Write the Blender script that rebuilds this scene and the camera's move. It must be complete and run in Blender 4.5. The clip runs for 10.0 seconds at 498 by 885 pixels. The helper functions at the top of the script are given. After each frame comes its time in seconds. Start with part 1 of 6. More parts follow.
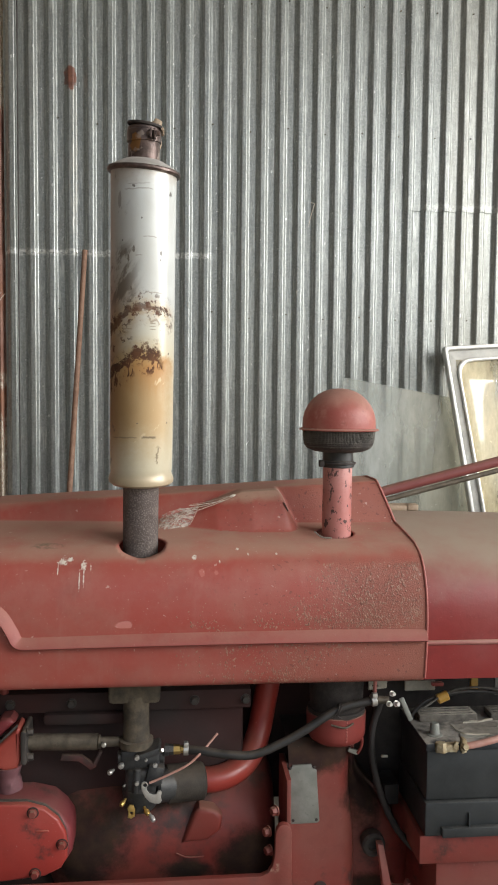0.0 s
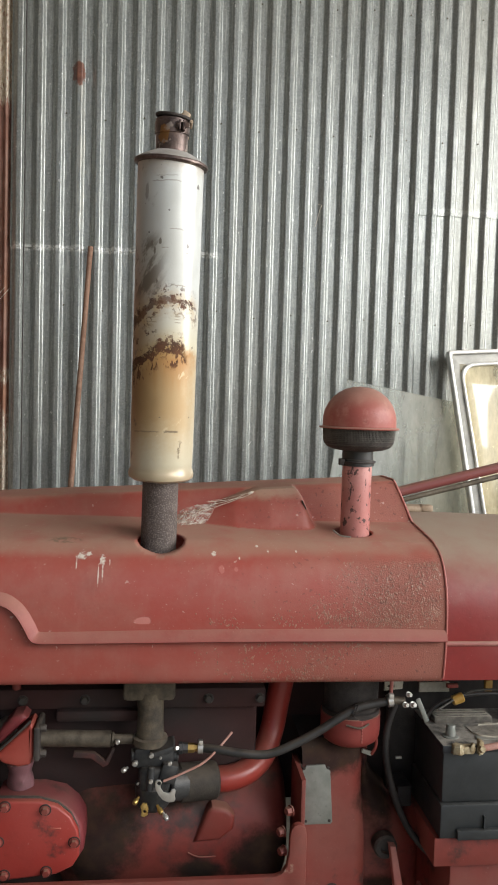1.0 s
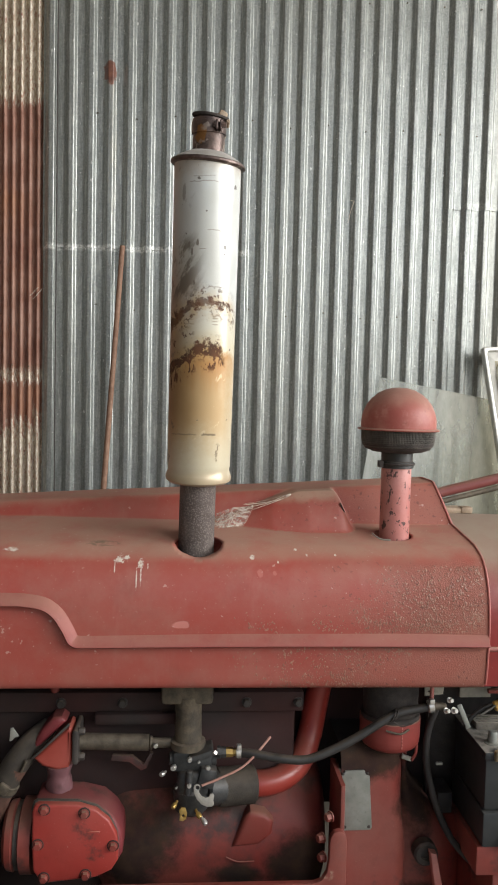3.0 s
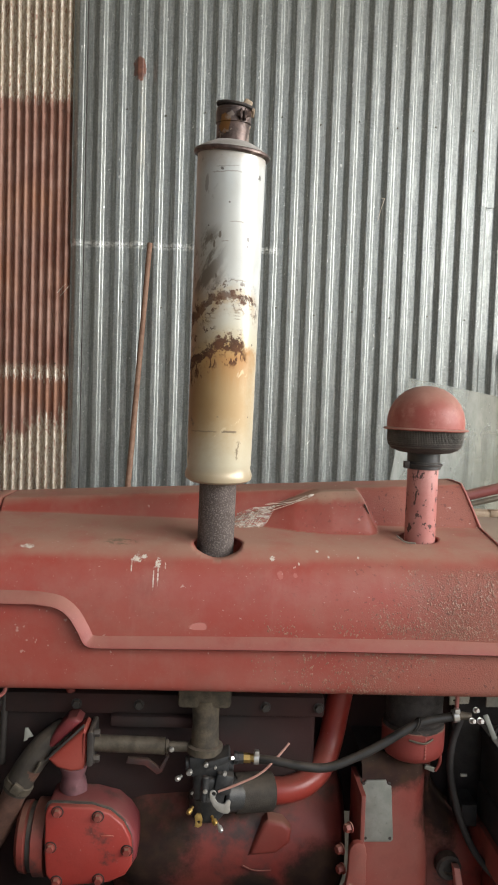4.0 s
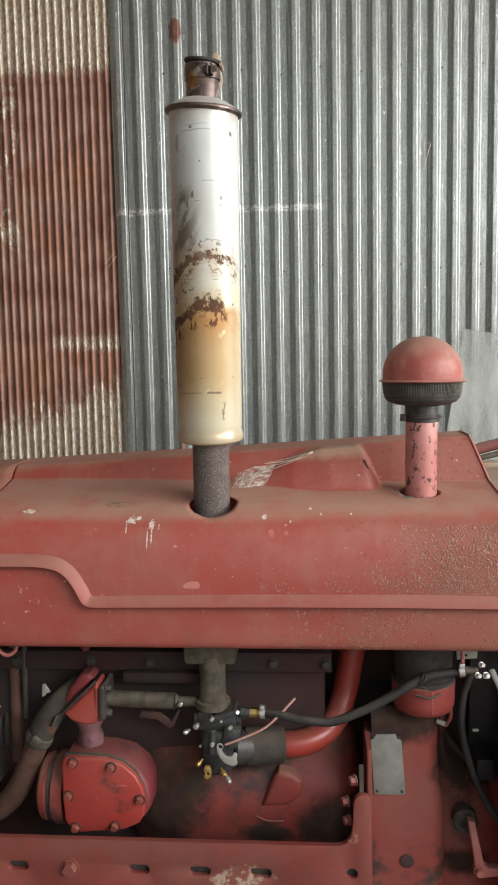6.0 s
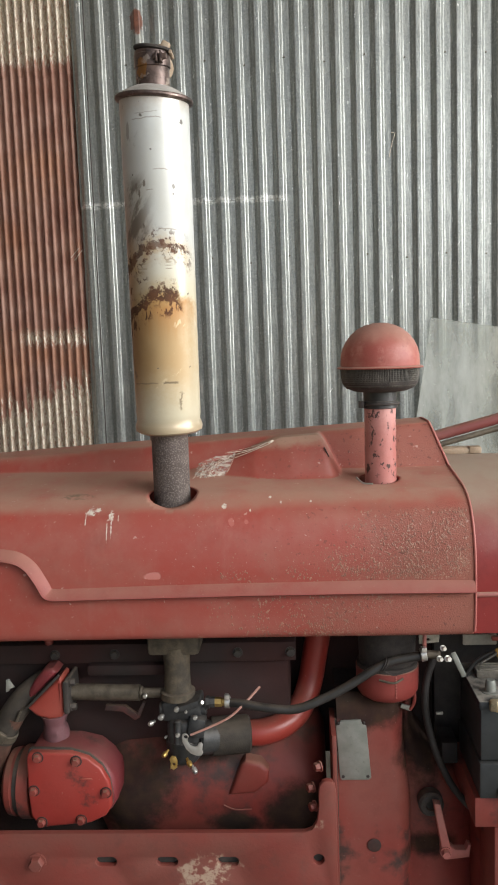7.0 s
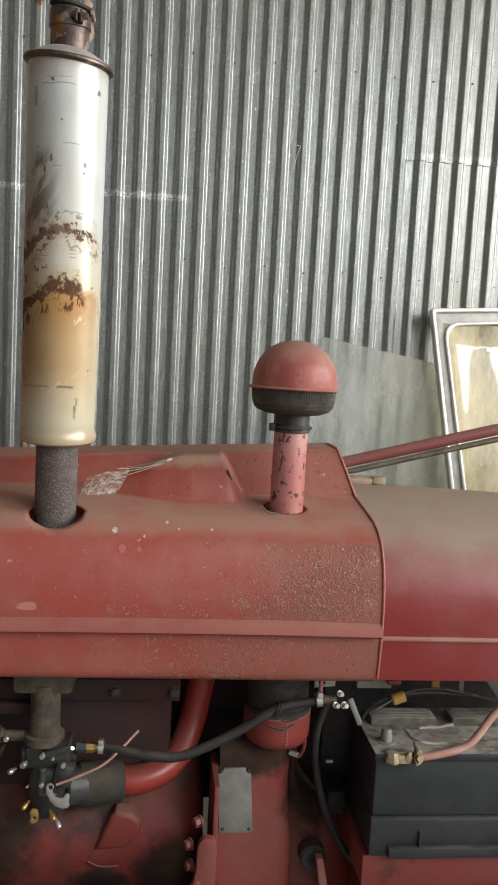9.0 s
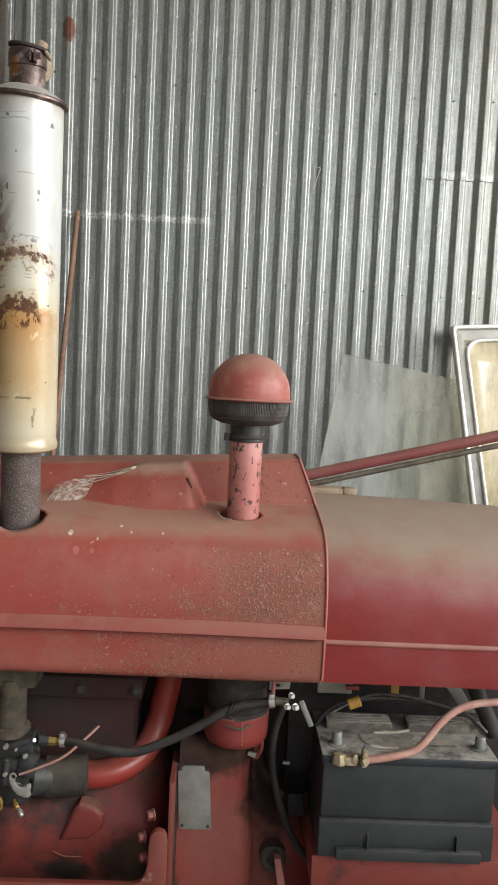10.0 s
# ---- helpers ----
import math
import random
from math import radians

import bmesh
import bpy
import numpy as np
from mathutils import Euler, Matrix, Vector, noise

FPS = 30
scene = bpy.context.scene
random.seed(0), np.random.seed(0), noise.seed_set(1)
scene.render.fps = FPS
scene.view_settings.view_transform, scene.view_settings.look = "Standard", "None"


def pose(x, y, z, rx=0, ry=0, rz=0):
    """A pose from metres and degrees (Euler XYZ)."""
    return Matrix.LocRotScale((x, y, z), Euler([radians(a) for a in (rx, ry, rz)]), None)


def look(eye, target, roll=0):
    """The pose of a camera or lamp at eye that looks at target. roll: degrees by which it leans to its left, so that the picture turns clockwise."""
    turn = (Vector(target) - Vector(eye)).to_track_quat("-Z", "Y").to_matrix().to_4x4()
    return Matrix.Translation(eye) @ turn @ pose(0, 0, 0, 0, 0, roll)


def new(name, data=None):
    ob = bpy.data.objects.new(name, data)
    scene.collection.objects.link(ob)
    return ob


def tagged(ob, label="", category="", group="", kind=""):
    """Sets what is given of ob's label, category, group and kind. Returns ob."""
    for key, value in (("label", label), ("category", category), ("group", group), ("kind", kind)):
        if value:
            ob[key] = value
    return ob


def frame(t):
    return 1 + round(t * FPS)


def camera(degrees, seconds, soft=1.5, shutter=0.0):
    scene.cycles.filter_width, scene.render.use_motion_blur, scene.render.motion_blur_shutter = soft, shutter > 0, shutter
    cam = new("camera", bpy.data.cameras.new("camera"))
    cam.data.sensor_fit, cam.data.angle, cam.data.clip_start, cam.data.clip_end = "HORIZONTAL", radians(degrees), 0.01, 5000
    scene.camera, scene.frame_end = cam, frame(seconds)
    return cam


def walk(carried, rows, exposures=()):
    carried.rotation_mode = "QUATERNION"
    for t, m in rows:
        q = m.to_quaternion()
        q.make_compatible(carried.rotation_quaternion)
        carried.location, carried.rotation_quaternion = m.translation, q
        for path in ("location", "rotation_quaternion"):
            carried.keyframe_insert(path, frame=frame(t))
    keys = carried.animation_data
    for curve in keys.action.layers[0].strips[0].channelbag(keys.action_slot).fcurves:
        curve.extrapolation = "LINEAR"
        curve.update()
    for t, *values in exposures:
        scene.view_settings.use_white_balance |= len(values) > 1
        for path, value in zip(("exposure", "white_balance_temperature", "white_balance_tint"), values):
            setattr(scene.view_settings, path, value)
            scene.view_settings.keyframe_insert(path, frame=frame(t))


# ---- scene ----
cam = camera(33.9, 10.0, soft=1.9)
PATH = [
    (0, (0.032, -0.005, 1.672), (0.219, 1.983, 1.553), 0.5),
    (0.5, (-0.002, 0.009, 1.664), (0.225, 1.994, 1.56), 1.2),
    (1, (-0.023, 0.01, 1.658), (0.191, 1.996, 1.548), 1.6),
    (1.5, (-0.028, 0.007, 1.66), (0.144, 1.995, 1.532), 1.3),
    (2, (-0.029, 0.0, 1.665), (0.119, 1.99, 1.535), 1.3),
    (2.5, (-0.036, 0.014, 1.668), (0.108, 2.005, 1.541), 1.2),
    (3.8, (-0.039, 0.05, 1.667), (0.089, 2.043, 1.551), 2.1),
    (4, (-0.024, 0.061, 1.661), (0.051, 2.056, 1.54), 1.9),
    (4.5, (0.001, 0.079, 1.66), (-0.026, 2.072, 1.5), 1.6),
    (5, (0.054, 0.088, 1.66), (-0.048, 2.077, 1.468), 1.5),
    (6.5, (0.179, 0.053, 1.653), (0.022, 2.034, 1.434), -1.9),
    (7, (0.186, 0.065, 1.648), (0.078, 2.048, 1.419), -2.0),
    (7.5, (0.161, 0.115, 1.657), (0.168, 2.101, 1.417), -0.7),
    (8, (0.15, 0.166, 1.661), (0.192, 2.152, 1.428), 0.7),
    (8.5, (0.146, 0.168, 1.665), (0.356, 2.145, 1.447), 2.1),
    (9, (0.13, 0.195, 1.656), (0.346, 2.172, 1.444), 3.1),
    (9.5, (0.19, 0.163, 1.667), (0.367, 2.147, 1.484), 3.5),
    (10, (0.308, 0.126, 1.652), (0.357, 2.118, 1.482), 2.8),
]
walk(cam, [(t, look(eye, target, roll)) for t, eye, target, roll in PATH],
     exposures=[(0.0, 0.05), (1.0, 0.1), (2.5, 0.15), (4.0, 0.2), (5.0, 0.27), (6.5, 0.25), (7.5, 0.13), (8.5, -0.04), (9.0, -0.02), (10.0, 0.08)])

# ---------------------------------------------------------------- light
world = bpy.data.worlds.new("world")
scene.world = world
world.use_nodes = True
wn = world.node_tree
sky = wn.nodes.new("ShaderNodeTexSky")
sky.sky_type, sky.sun_disc = "NISHITA", False
sky.sun_elevation, sky.sun_rotation = radians(38), radians(150)
wn.links.new(sky.outputs[0], wn.nodes["Background"].inputs[0])
wn.nodes["Background"].inputs[1].default_value = 0.098

sun = new("sun", bpy.data.lights.new("sun", "SUN"))
sun.data.energy, sun.data.angle, sun.data.color = 2.5, radians(0.6), (1.0, 0.95, 0.88)
sun.matrix_world = look((0, 0, 8), (3.0, 4.5, 3.0))

# daylight that comes in by the open end and the open front of the shed
end_light = new("end_daylight", bpy.data.lights.new("end_daylight", "AREA"))
end_light.data.shape, end_light.data.size, end_light.data.size_y = "RECTANGLE", 3.4, 3.6
end_light.data.energy, end_light.data.color = 380, (1.0, 0.99, 0.97)
end_light.matrix_world = look((6.7, -0.1, 3.05), (0.0, 1.2, 1.6))
front_light = new("front_daylight", bpy.data.lights.new("front_daylight", "AREA"))
front_light.data.shape, front_light.data.size, front_light.data.size_y = "RECTANGLE", 3.6, 2.4
front_light.data.energy, front_light.data.color = 210, (1.0, 0.99, 0.97)
front_light.matrix_world = look((4.3, -1.9, 3.6), (0.2, 2.6, 1.6))
scene.view_settings.exposure = 0.0

# ---------------------------------------------------------------- node materials


class Nodes:
    """A small writer of node materials; every value is a socket or a number."""

    def __init__(self, name):
        self.mat = bpy.data.materials.new(name)
        self.mat.use_nodes = True
        self.tree = self.mat.node_tree
        self.bsdf = self.tree.nodes["Principled BSDF"]
        geo = self.tree.nodes.new("ShaderNodeNewGeometry")
        self.pos, self.normal = geo.outputs["Position"], geo.outputs["Normal"]
        sep = self.tree.nodes.new("ShaderNodeSeparateXYZ")
        self.tree.links.new(self.pos, sep.inputs[0])
        self.x, self.y, self.z = sep.outputs
        sep = self.tree.nodes.new("ShaderNodeSeparateXYZ")
        self.tree.links.new(self.normal, sep.inputs[0])
        self.nx, self.ny, self.nz = sep.outputs

    def plug(self, value, socket):
        if isinstance(value, bpy.types.NodeSocket):
            self.tree.links.new(value, socket)
        elif isinstance(value, tuple) and len(value) == 3 and socket.type == "RGBA":
            socket.default_value = (*value, 1)
        else:
            socket.default_value = value

    def math(self, op, a, b=0.0, c=0.0, clamp=False):
        n = self.tree.nodes.new("ShaderNodeMath")
        n.operation, n.use_clamp = op, clamp
        for value, socket in zip((a, b, c), n.inputs):
            self.plug(value, socket)
        return n.outputs[0]

    def stretch(self, sx, sy, sz):
        n = self.tree.nodes.new("ShaderNodeVectorMath")
        n.operation = "MULTIPLY"
        self.plug(self.pos, n.inputs[0])
        n.inputs[1].default_value = (sx, sy, sz)
        return n.outputs[0]

    def slant(self, along, across):
        """Position turned by 35 degrees in the x, z plane and stretched along that line."""
        lean = self.math("ADD", self.math("MULTIPLY", self.x, 0.82), self.math("MULTIPLY", self.z, -0.57))
        run = self.math("ADD", self.math("MULTIPLY", self.x, 0.57), self.math("MULTIPLY", self.z, 0.82))
        n = self.tree.nodes.new("ShaderNodeCombineXYZ")
        for value, socket in zip((self.math("MULTIPLY", lean, across), self.y, self.math("MULTIPLY", run, along)), n.inputs):
            self.plug(value, socket)
        return n.outputs[0]

    def noise(self, scale, detail=4.0, rough=0.55, at=None):
        n = self.tree.nodes.new("ShaderNodeTexNoise")
        self.plug(at or self.pos, n.inputs["Vector"])
        n.inputs["Scale"].default_value, n.inputs["Detail"].default_value, n.inputs["Roughness"].default_value = scale, detail, rough
        return n.outputs[0]

    def cells(self, scale, at=None, out="Color"):
        n = self.tree.nodes.new("ShaderNodeTexVoronoi")
        self.plug(at or self.pos, n.inputs["Vector"])
        n.inputs["Scale"].default_value = scale
        return n.outputs[out]

    def step(self, value, low, high):
        n = self.tree.nodes.new("ShaderNodeMapRange")
        n.interpolation_type = "SMOOTHSTEP"
        self.plug(value, n.inputs[0])
        n.inputs[1].default_value, n.inputs[2].default_value = low, high
        return n.outputs[0]

    def mix(self, share, a, b):
        n = self.tree.nodes.new("ShaderNodeMix")
        n.data_type = "RGBA"
        self.plug(share, n.inputs[0])
        self.plug(a, n.inputs[6])
        self.plug(b, n.inputs[7])
        return n.outputs[2]

    def blend(self, share, a, b):
        n = self.tree.nodes.new("ShaderNodeMix")
        self.plug(share, n.inputs[0])
        self.plug(a, n.inputs[2])
        self.plug(b, n.inputs[3])
        return n.outputs[0]

    def blob(self, x, z, rx, rz, rag=0.5, wobble=None):
        """A patch round (x, z) of the side, with a ragged rim."""
        a = self.math("DIVIDE", self.math("SUBTRACT", self.x, x), rx)
        b = self.math("DIVIDE", self.math("SUBTRACT", self.z, z), rz)
        r = self.math("SQRT", self.math("ADD", self.math("MULTIPLY", a, a), self.math("MULTIPLY", b, b)))
        if wobble is not None:
            r = self.math("ADD", r, self.math("MULTIPLY", self.math("SUBTRACT", wobble, 0.5), rag * 3))
        return self.step(r, 1.08, 0.82)

    def smear(self, x, z, rx, rz, wobble):
        """A wide dark patch, for grease and painted shade, that thins out over half its size."""
        a = self.math("DIVIDE", self.math("SUBTRACT", self.x, x), rx)
        b = self.math("DIVIDE", self.math("SUBTRACT", self.z, z), rz)
        r = self.math("SQRT", self.math("ADD", self.math("MULTIPLY", a, a), self.math("MULTIPLY", b, b)))
        return self.step(self.math("ADD", r, self.math("MULTIPLY", self.math("SUBTRACT", wobble, 0.5), 1.6)), 1.25, 0.6)

    def most(self, *values):
        out = values[0]
        for v in values[1:]:
            out = self.math("MAXIMUM", out, v)
        return out

    def bump(self, height, strength, distance=0.002):
        n = self.tree.nodes.new("ShaderNodeBump")
        self.plug(height, n.inputs["Height"])
        n.inputs["Strength"].default_value, n.inputs["Distance"].default_value = strength, distance
        self.tree.links.new(n.outputs[0], self.bsdf.inputs["Normal"])

    def done(self, color, rough, metal=0.0, **more):
        for key, value in (("Base Color", color), ("Roughness", rough), ("Metallic", metal)):
            self.plug(value, self.bsdf.inputs[key])
        for key, value in more.items():
            self.plug(value, self.bsdf.inputs[key.replace("_", " ")])
        return self.mat


def paint(name, red, faded, dust=0.6, grime=0.0, rough=0.5, dust_color=(0.27, 0.195, 0.135), film=(0.2, 0.62), lie=(0.3, 0.98), stains_and_shade=(), drift=0.0):
    """Old enamel: faded in clouds, dusty where it faces up, worn to specks, greased where grime says so."""
    n = Nodes(name)
    color = n.mix(n.step(n.noise(5.5, 5), 0.35, 0.7), red, faded)
    color = n.mix(n.math("MULTIPLY", n.step(n.noise(38, 6, 0.7), 0.45, 0.75), 0.3), color, tuple(0.55 * v for v in red))
    if grime:
        color = n.mix(n.math("MULTIPLY", n.step(n.noise(9, 6, 0.65), 0.62 - 0.4 * grime, 0.72 - 0.2 * grime), 0.9), color, (0.033, 0.026, 0.023))
    if stains_and_shade:
        wob = n.noise(13, 6, 0.7)
        soot_and_shade = n.most(*[n.math("MULTIPLY", n.smear(*spot, wob), 0.94) for spot in stains_and_shade])
        color = n.mix(soot_and_shade, color, n.mix(n.step(n.noise(30, 5), 0.35, 0.7), (0.026, 0.02, 0.018), (0.05, 0.034, 0.022)))
    color = n.mix(n.math("MULTIPLY", n.step(n.noise(230, 2), 0.7, 0.76), 0.03 if grime > 0.2 or red[0] < 0.1 else 0.25), color, (0.45, 0.33, 0.27))
    rest = n.math("ADD", n.nz, n.math("MULTIPLY", n.math("SUBTRACT", n.noise(9, 6, 0.65), 0.5), drift)) if drift else n.nz
    share = n.math("MULTIPLY", n.step(rest, *lie), n.math("MULTIPLY", n.step(n.noise(14, 6, 0.65), *film), dust))
    color = n.mix(share, color, dust_color)
    n.bump(n.math("ADD", n.noise(260, 3), n.math("MULTIPLY", n.noise(40, 4), 2.0)), 0.09)
    gloss = n.blend(share, n.blend(n.noise(22, 4), rough - 0.1, rough + 0.18), 0.9)
    if stains_and_shade:
        return n.done(color, n.blend(soot_and_shade, gloss, 0.95), 0.0, Specular_IOR_Level=n.blend(soot_and_shade, 0.5, 0.1))
    return n.done(color, gloss, 0.0)


def plain(name, a, b, rough, metal=0.0, scale=30.0, relief=0.12, dust=0.0, dust_color=(0.27, 0.215, 0.16)):
    """A surface of two close tones with grain and some dust on top."""
    n = Nodes(name)
    color = n.mix(n.step(n.noise(scale, 6, 0.65), 0.3, 0.72), a, b)
    color = n.mix(n.math("MULTIPLY", n.step(n.noise(scale * 7, 3), 0.62, 0.75), 0.35), color, tuple(0.5 * v for v in a))
    share = 0.0
    if dust:
        share = n.math("MULTIPLY", n.step(n.nz, 0.2, 0.95), n.math("MULTIPLY", n.step(n.noise(25, 6, 0.7), 0.25, 0.6), dust))
        color = n.mix(share, color, dust_color)
        metal = n.blend(share, metal, 0.0)
    n.bump(n.noise(scale * 9, 4), relief)
    return n.done(color, n.blend(n.noise(scale * 1.7, 4), max(rough - 0.1, 0.05), min(rough + 0.12, 1)), metal)


def hood_paint():
    """The hood's enamel: clouds of fading, dust on top, brown dirt by the rear end, droppings, chips and runs."""
    n = Nodes("hood_enamel")
    wob, fine = n.noise(60, 5, 0.65), n.noise(260, 5, 0.7)
    color = n.mix(n.step(n.noise(4.2, 5), 0.36, 0.68), (0.33, 0.056, 0.041), (0.33, 0.083, 0.062))
    color = n.mix(n.math("MULTIPLY", n.step(n.noise(11, 6, 0.7), 0.48, 0.72), 0.5), color, (0.25, 0.07, 0.052))
    color = n.mix(n.math("MULTIPLY", n.step(n.noise(3, 3, 0.5, n.stretch(1, 1, 4)), 0.5, 0.75), 0.35), color, (0.38, 0.125, 0.1))
    color = n.mix(n.math("MULTIPLY", n.step(n.noise(8, 5, 0.6, n.stretch(3, 3, 0.3)), 0.56, 0.72), 0.25), color, (0.4, 0.17, 0.14))
    # film of dust, thick where the sheet lies flat
    film = n.math("MULTIPLY", n.step(n.math("ADD", n.nz, n.math("MULTIPLY", n.math("SUBTRACT", n.noise(9, 4), 0.5), 0.3)), 0.66, 0.97), n.step(n.noise(16, 6, 0.68), 0.12, 0.62))
    color = n.mix(n.math("MULTIPLY", n.step(n.noise(24, 6, 0.7), 0.36, 0.75), 0.2), color, (0.36, 0.22, 0.17))
    color = n.mix(n.math("MULTIPLY", film, 0.72), color, (0.37, 0.24, 0.17))
    # dust along the crest of the bulge, its rear corner painted pale for the light it catches
    crest = n.math("SUBTRACT", n.z, n.math("ADD", n.math("MULTIPLY", n.x, 0.056), 1.4775))
    reach = n.math("MULTIPLY", n.step(n.x, 0.03, 0.12), n.math("MULTIPLY", n.step(n.x, 0.285, 0.262), n.step(n.y, 1.56, 1.545)))
    ridge = n.math("MULTIPLY", n.math("MULTIPLY", n.step(n.math("ADD", crest, n.math("MULTIPLY", n.math("SUBTRACT", wob, 0.5), 0.012)), -0.024, -0.006), reach), n.step(n.noise(40, 5), 0.2, 0.55))
    color = n.mix(n.math("MULTIPLY", ridge, 0.85), color, (0.43, 0.29, 0.21))
    corner_glint = n.math("ABSOLUTE", n.math("SUBTRACT", n.math("ADD", n.x, n.math("MULTIPLY", crest, 0.3)), 0.244))
    corner_glint = n.math("MULTIPLY", n.math("MULTIPLY", n.step(corner_glint, 0.014, 0.003), reach), n.step(crest, -0.055, -0.02))
    color = n.mix(n.math("MULTIPLY", corner_glint, 0.75), color, (0.48, 0.25, 0.2))
    moss = n.math("MULTIPLY", n.blob(-0.18, 1.407, 0.03, 0.0035, 1.0, wob), n.step(wob, 0.4, 0.6))
    color = n.mix(n.math("MULTIPLY", moss, 0.7), color, (0.09, 0.085, 0.05))
    # brown dirt towards the rear end
    rear = n.math("MULTIPLY", n.step(n.math("ADD", n.x, n.math("MULTIPLY", n.noise(7, 4), 0.3)), 0.24, 0.62), n.step(n.nz, 0.97, 0.6))
    color = n.mix(n.math("MULTIPLY", rear, 0.65), color, (0.265, 0.108, 0.074))
    pits = n.math("MULTIPLY", n.step(n.noise(120, 3, 0.6), 0.62, 0.67), n.math("MULTIPLY", n.step(n.x, 0.0, 0.3), n.step(n.nz, 0.9, 0.6)))
    color = n.mix(n.math("MULTIPLY", pits, 0.6), color, (0.11, 0.04, 0.03))
    specks = n.most(n.step(n.noise(110, 2, 0.5), 0.72, 0.75), n.math("MULTIPLY", n.step(n.noise(260, 2), 0.7, 0.74), 0.5))
    color = n.mix(n.math("MULTIPLY", specks, 0.6), color, (0.55, 0.38, 0.33))
    # paint lost down to primer
    chip = n.most(n.math("MULTIPLY", n.blob(-0.046, 1.288, 0.0145, 0.0075, 0.3, wob), n.step(n.z, 1.282, 1.2835)), n.math("MULTIPLY", n.blob(0.083, 1.37, 0.005, 0.006, 0.7, wob), 0.5), n.math("MULTIPLY", n.blob(0.106, 1.37, 0.004, 0.004, 0.7, wob), 0.5))
    color = n.mix(n.math("MULTIPLY", chip, 0.85), color, (0.52, 0.2, 0.17))
    # bird droppings and their runs
    drop = n.most(
        n.blob(-0.15, 1.388, 0.007, 0.0048, 1.2, fine), n.blob(-0.138, 1.391, 0.004, 0.003, 1.2, fine), n.blob(-0.115, 1.382, 0.0045, 0.006, 1.2, fine), n.blob(-0.114, 1.366, 0.0012, 0.015, 0.5, fine), n.blob(-0.121, 1.359, 0.0011, 0.016, 0.5, fine), n.blob(-0.157, 1.379, 0.001, 0.01, 0.4, fine), n.blob(-0.103, 1.379, 0.0012, 0.004, 0.5, fine),
        n.blob(0.07, 1.392, 0.0038, 0.0036, 0.7, fine), n.blob(0.145, 1.402, 0.003, 0.0014, 0.5, fine), n.blob(0.163, 1.396, 0.0018, 0.003, 0.5, fine), n.blob(0.212, 1.396, 0.002, 0.0014, 0.4, fine), n.blob(0.113, 1.386, 0.0014, 0.0024, 0.3, fine), n.blob(-0.33, 1.4, 0.009, 0.0022, 1.5, fine))
    color = n.mix(n.math("MULTIPLY", drop, n.step(n.noise(140, 4, 0.7), 0.34, 0.56)), color, (0.62, 0.56, 0.48))
    n.bump(n.math("ADD", n.math("MULTIPLY", n.noise(170, 3), 0.25), n.math("ADD", n.math("MULTIPLY", n.noise(420, 2), n.math("MULTIPLY", rear, 1.4)), n.math("ADD", n.math("MULTIPLY", chip, -0.5), n.math("MULTIPLY", drop, 0.6)))), 0.3, 0.002)
    rough = n.blend(film, n.blend(n.noise(20, 4), 0.36, 0.55), 0.92)
    return n.done(color, n.blend(rear, rough, 0.7), 0.0)


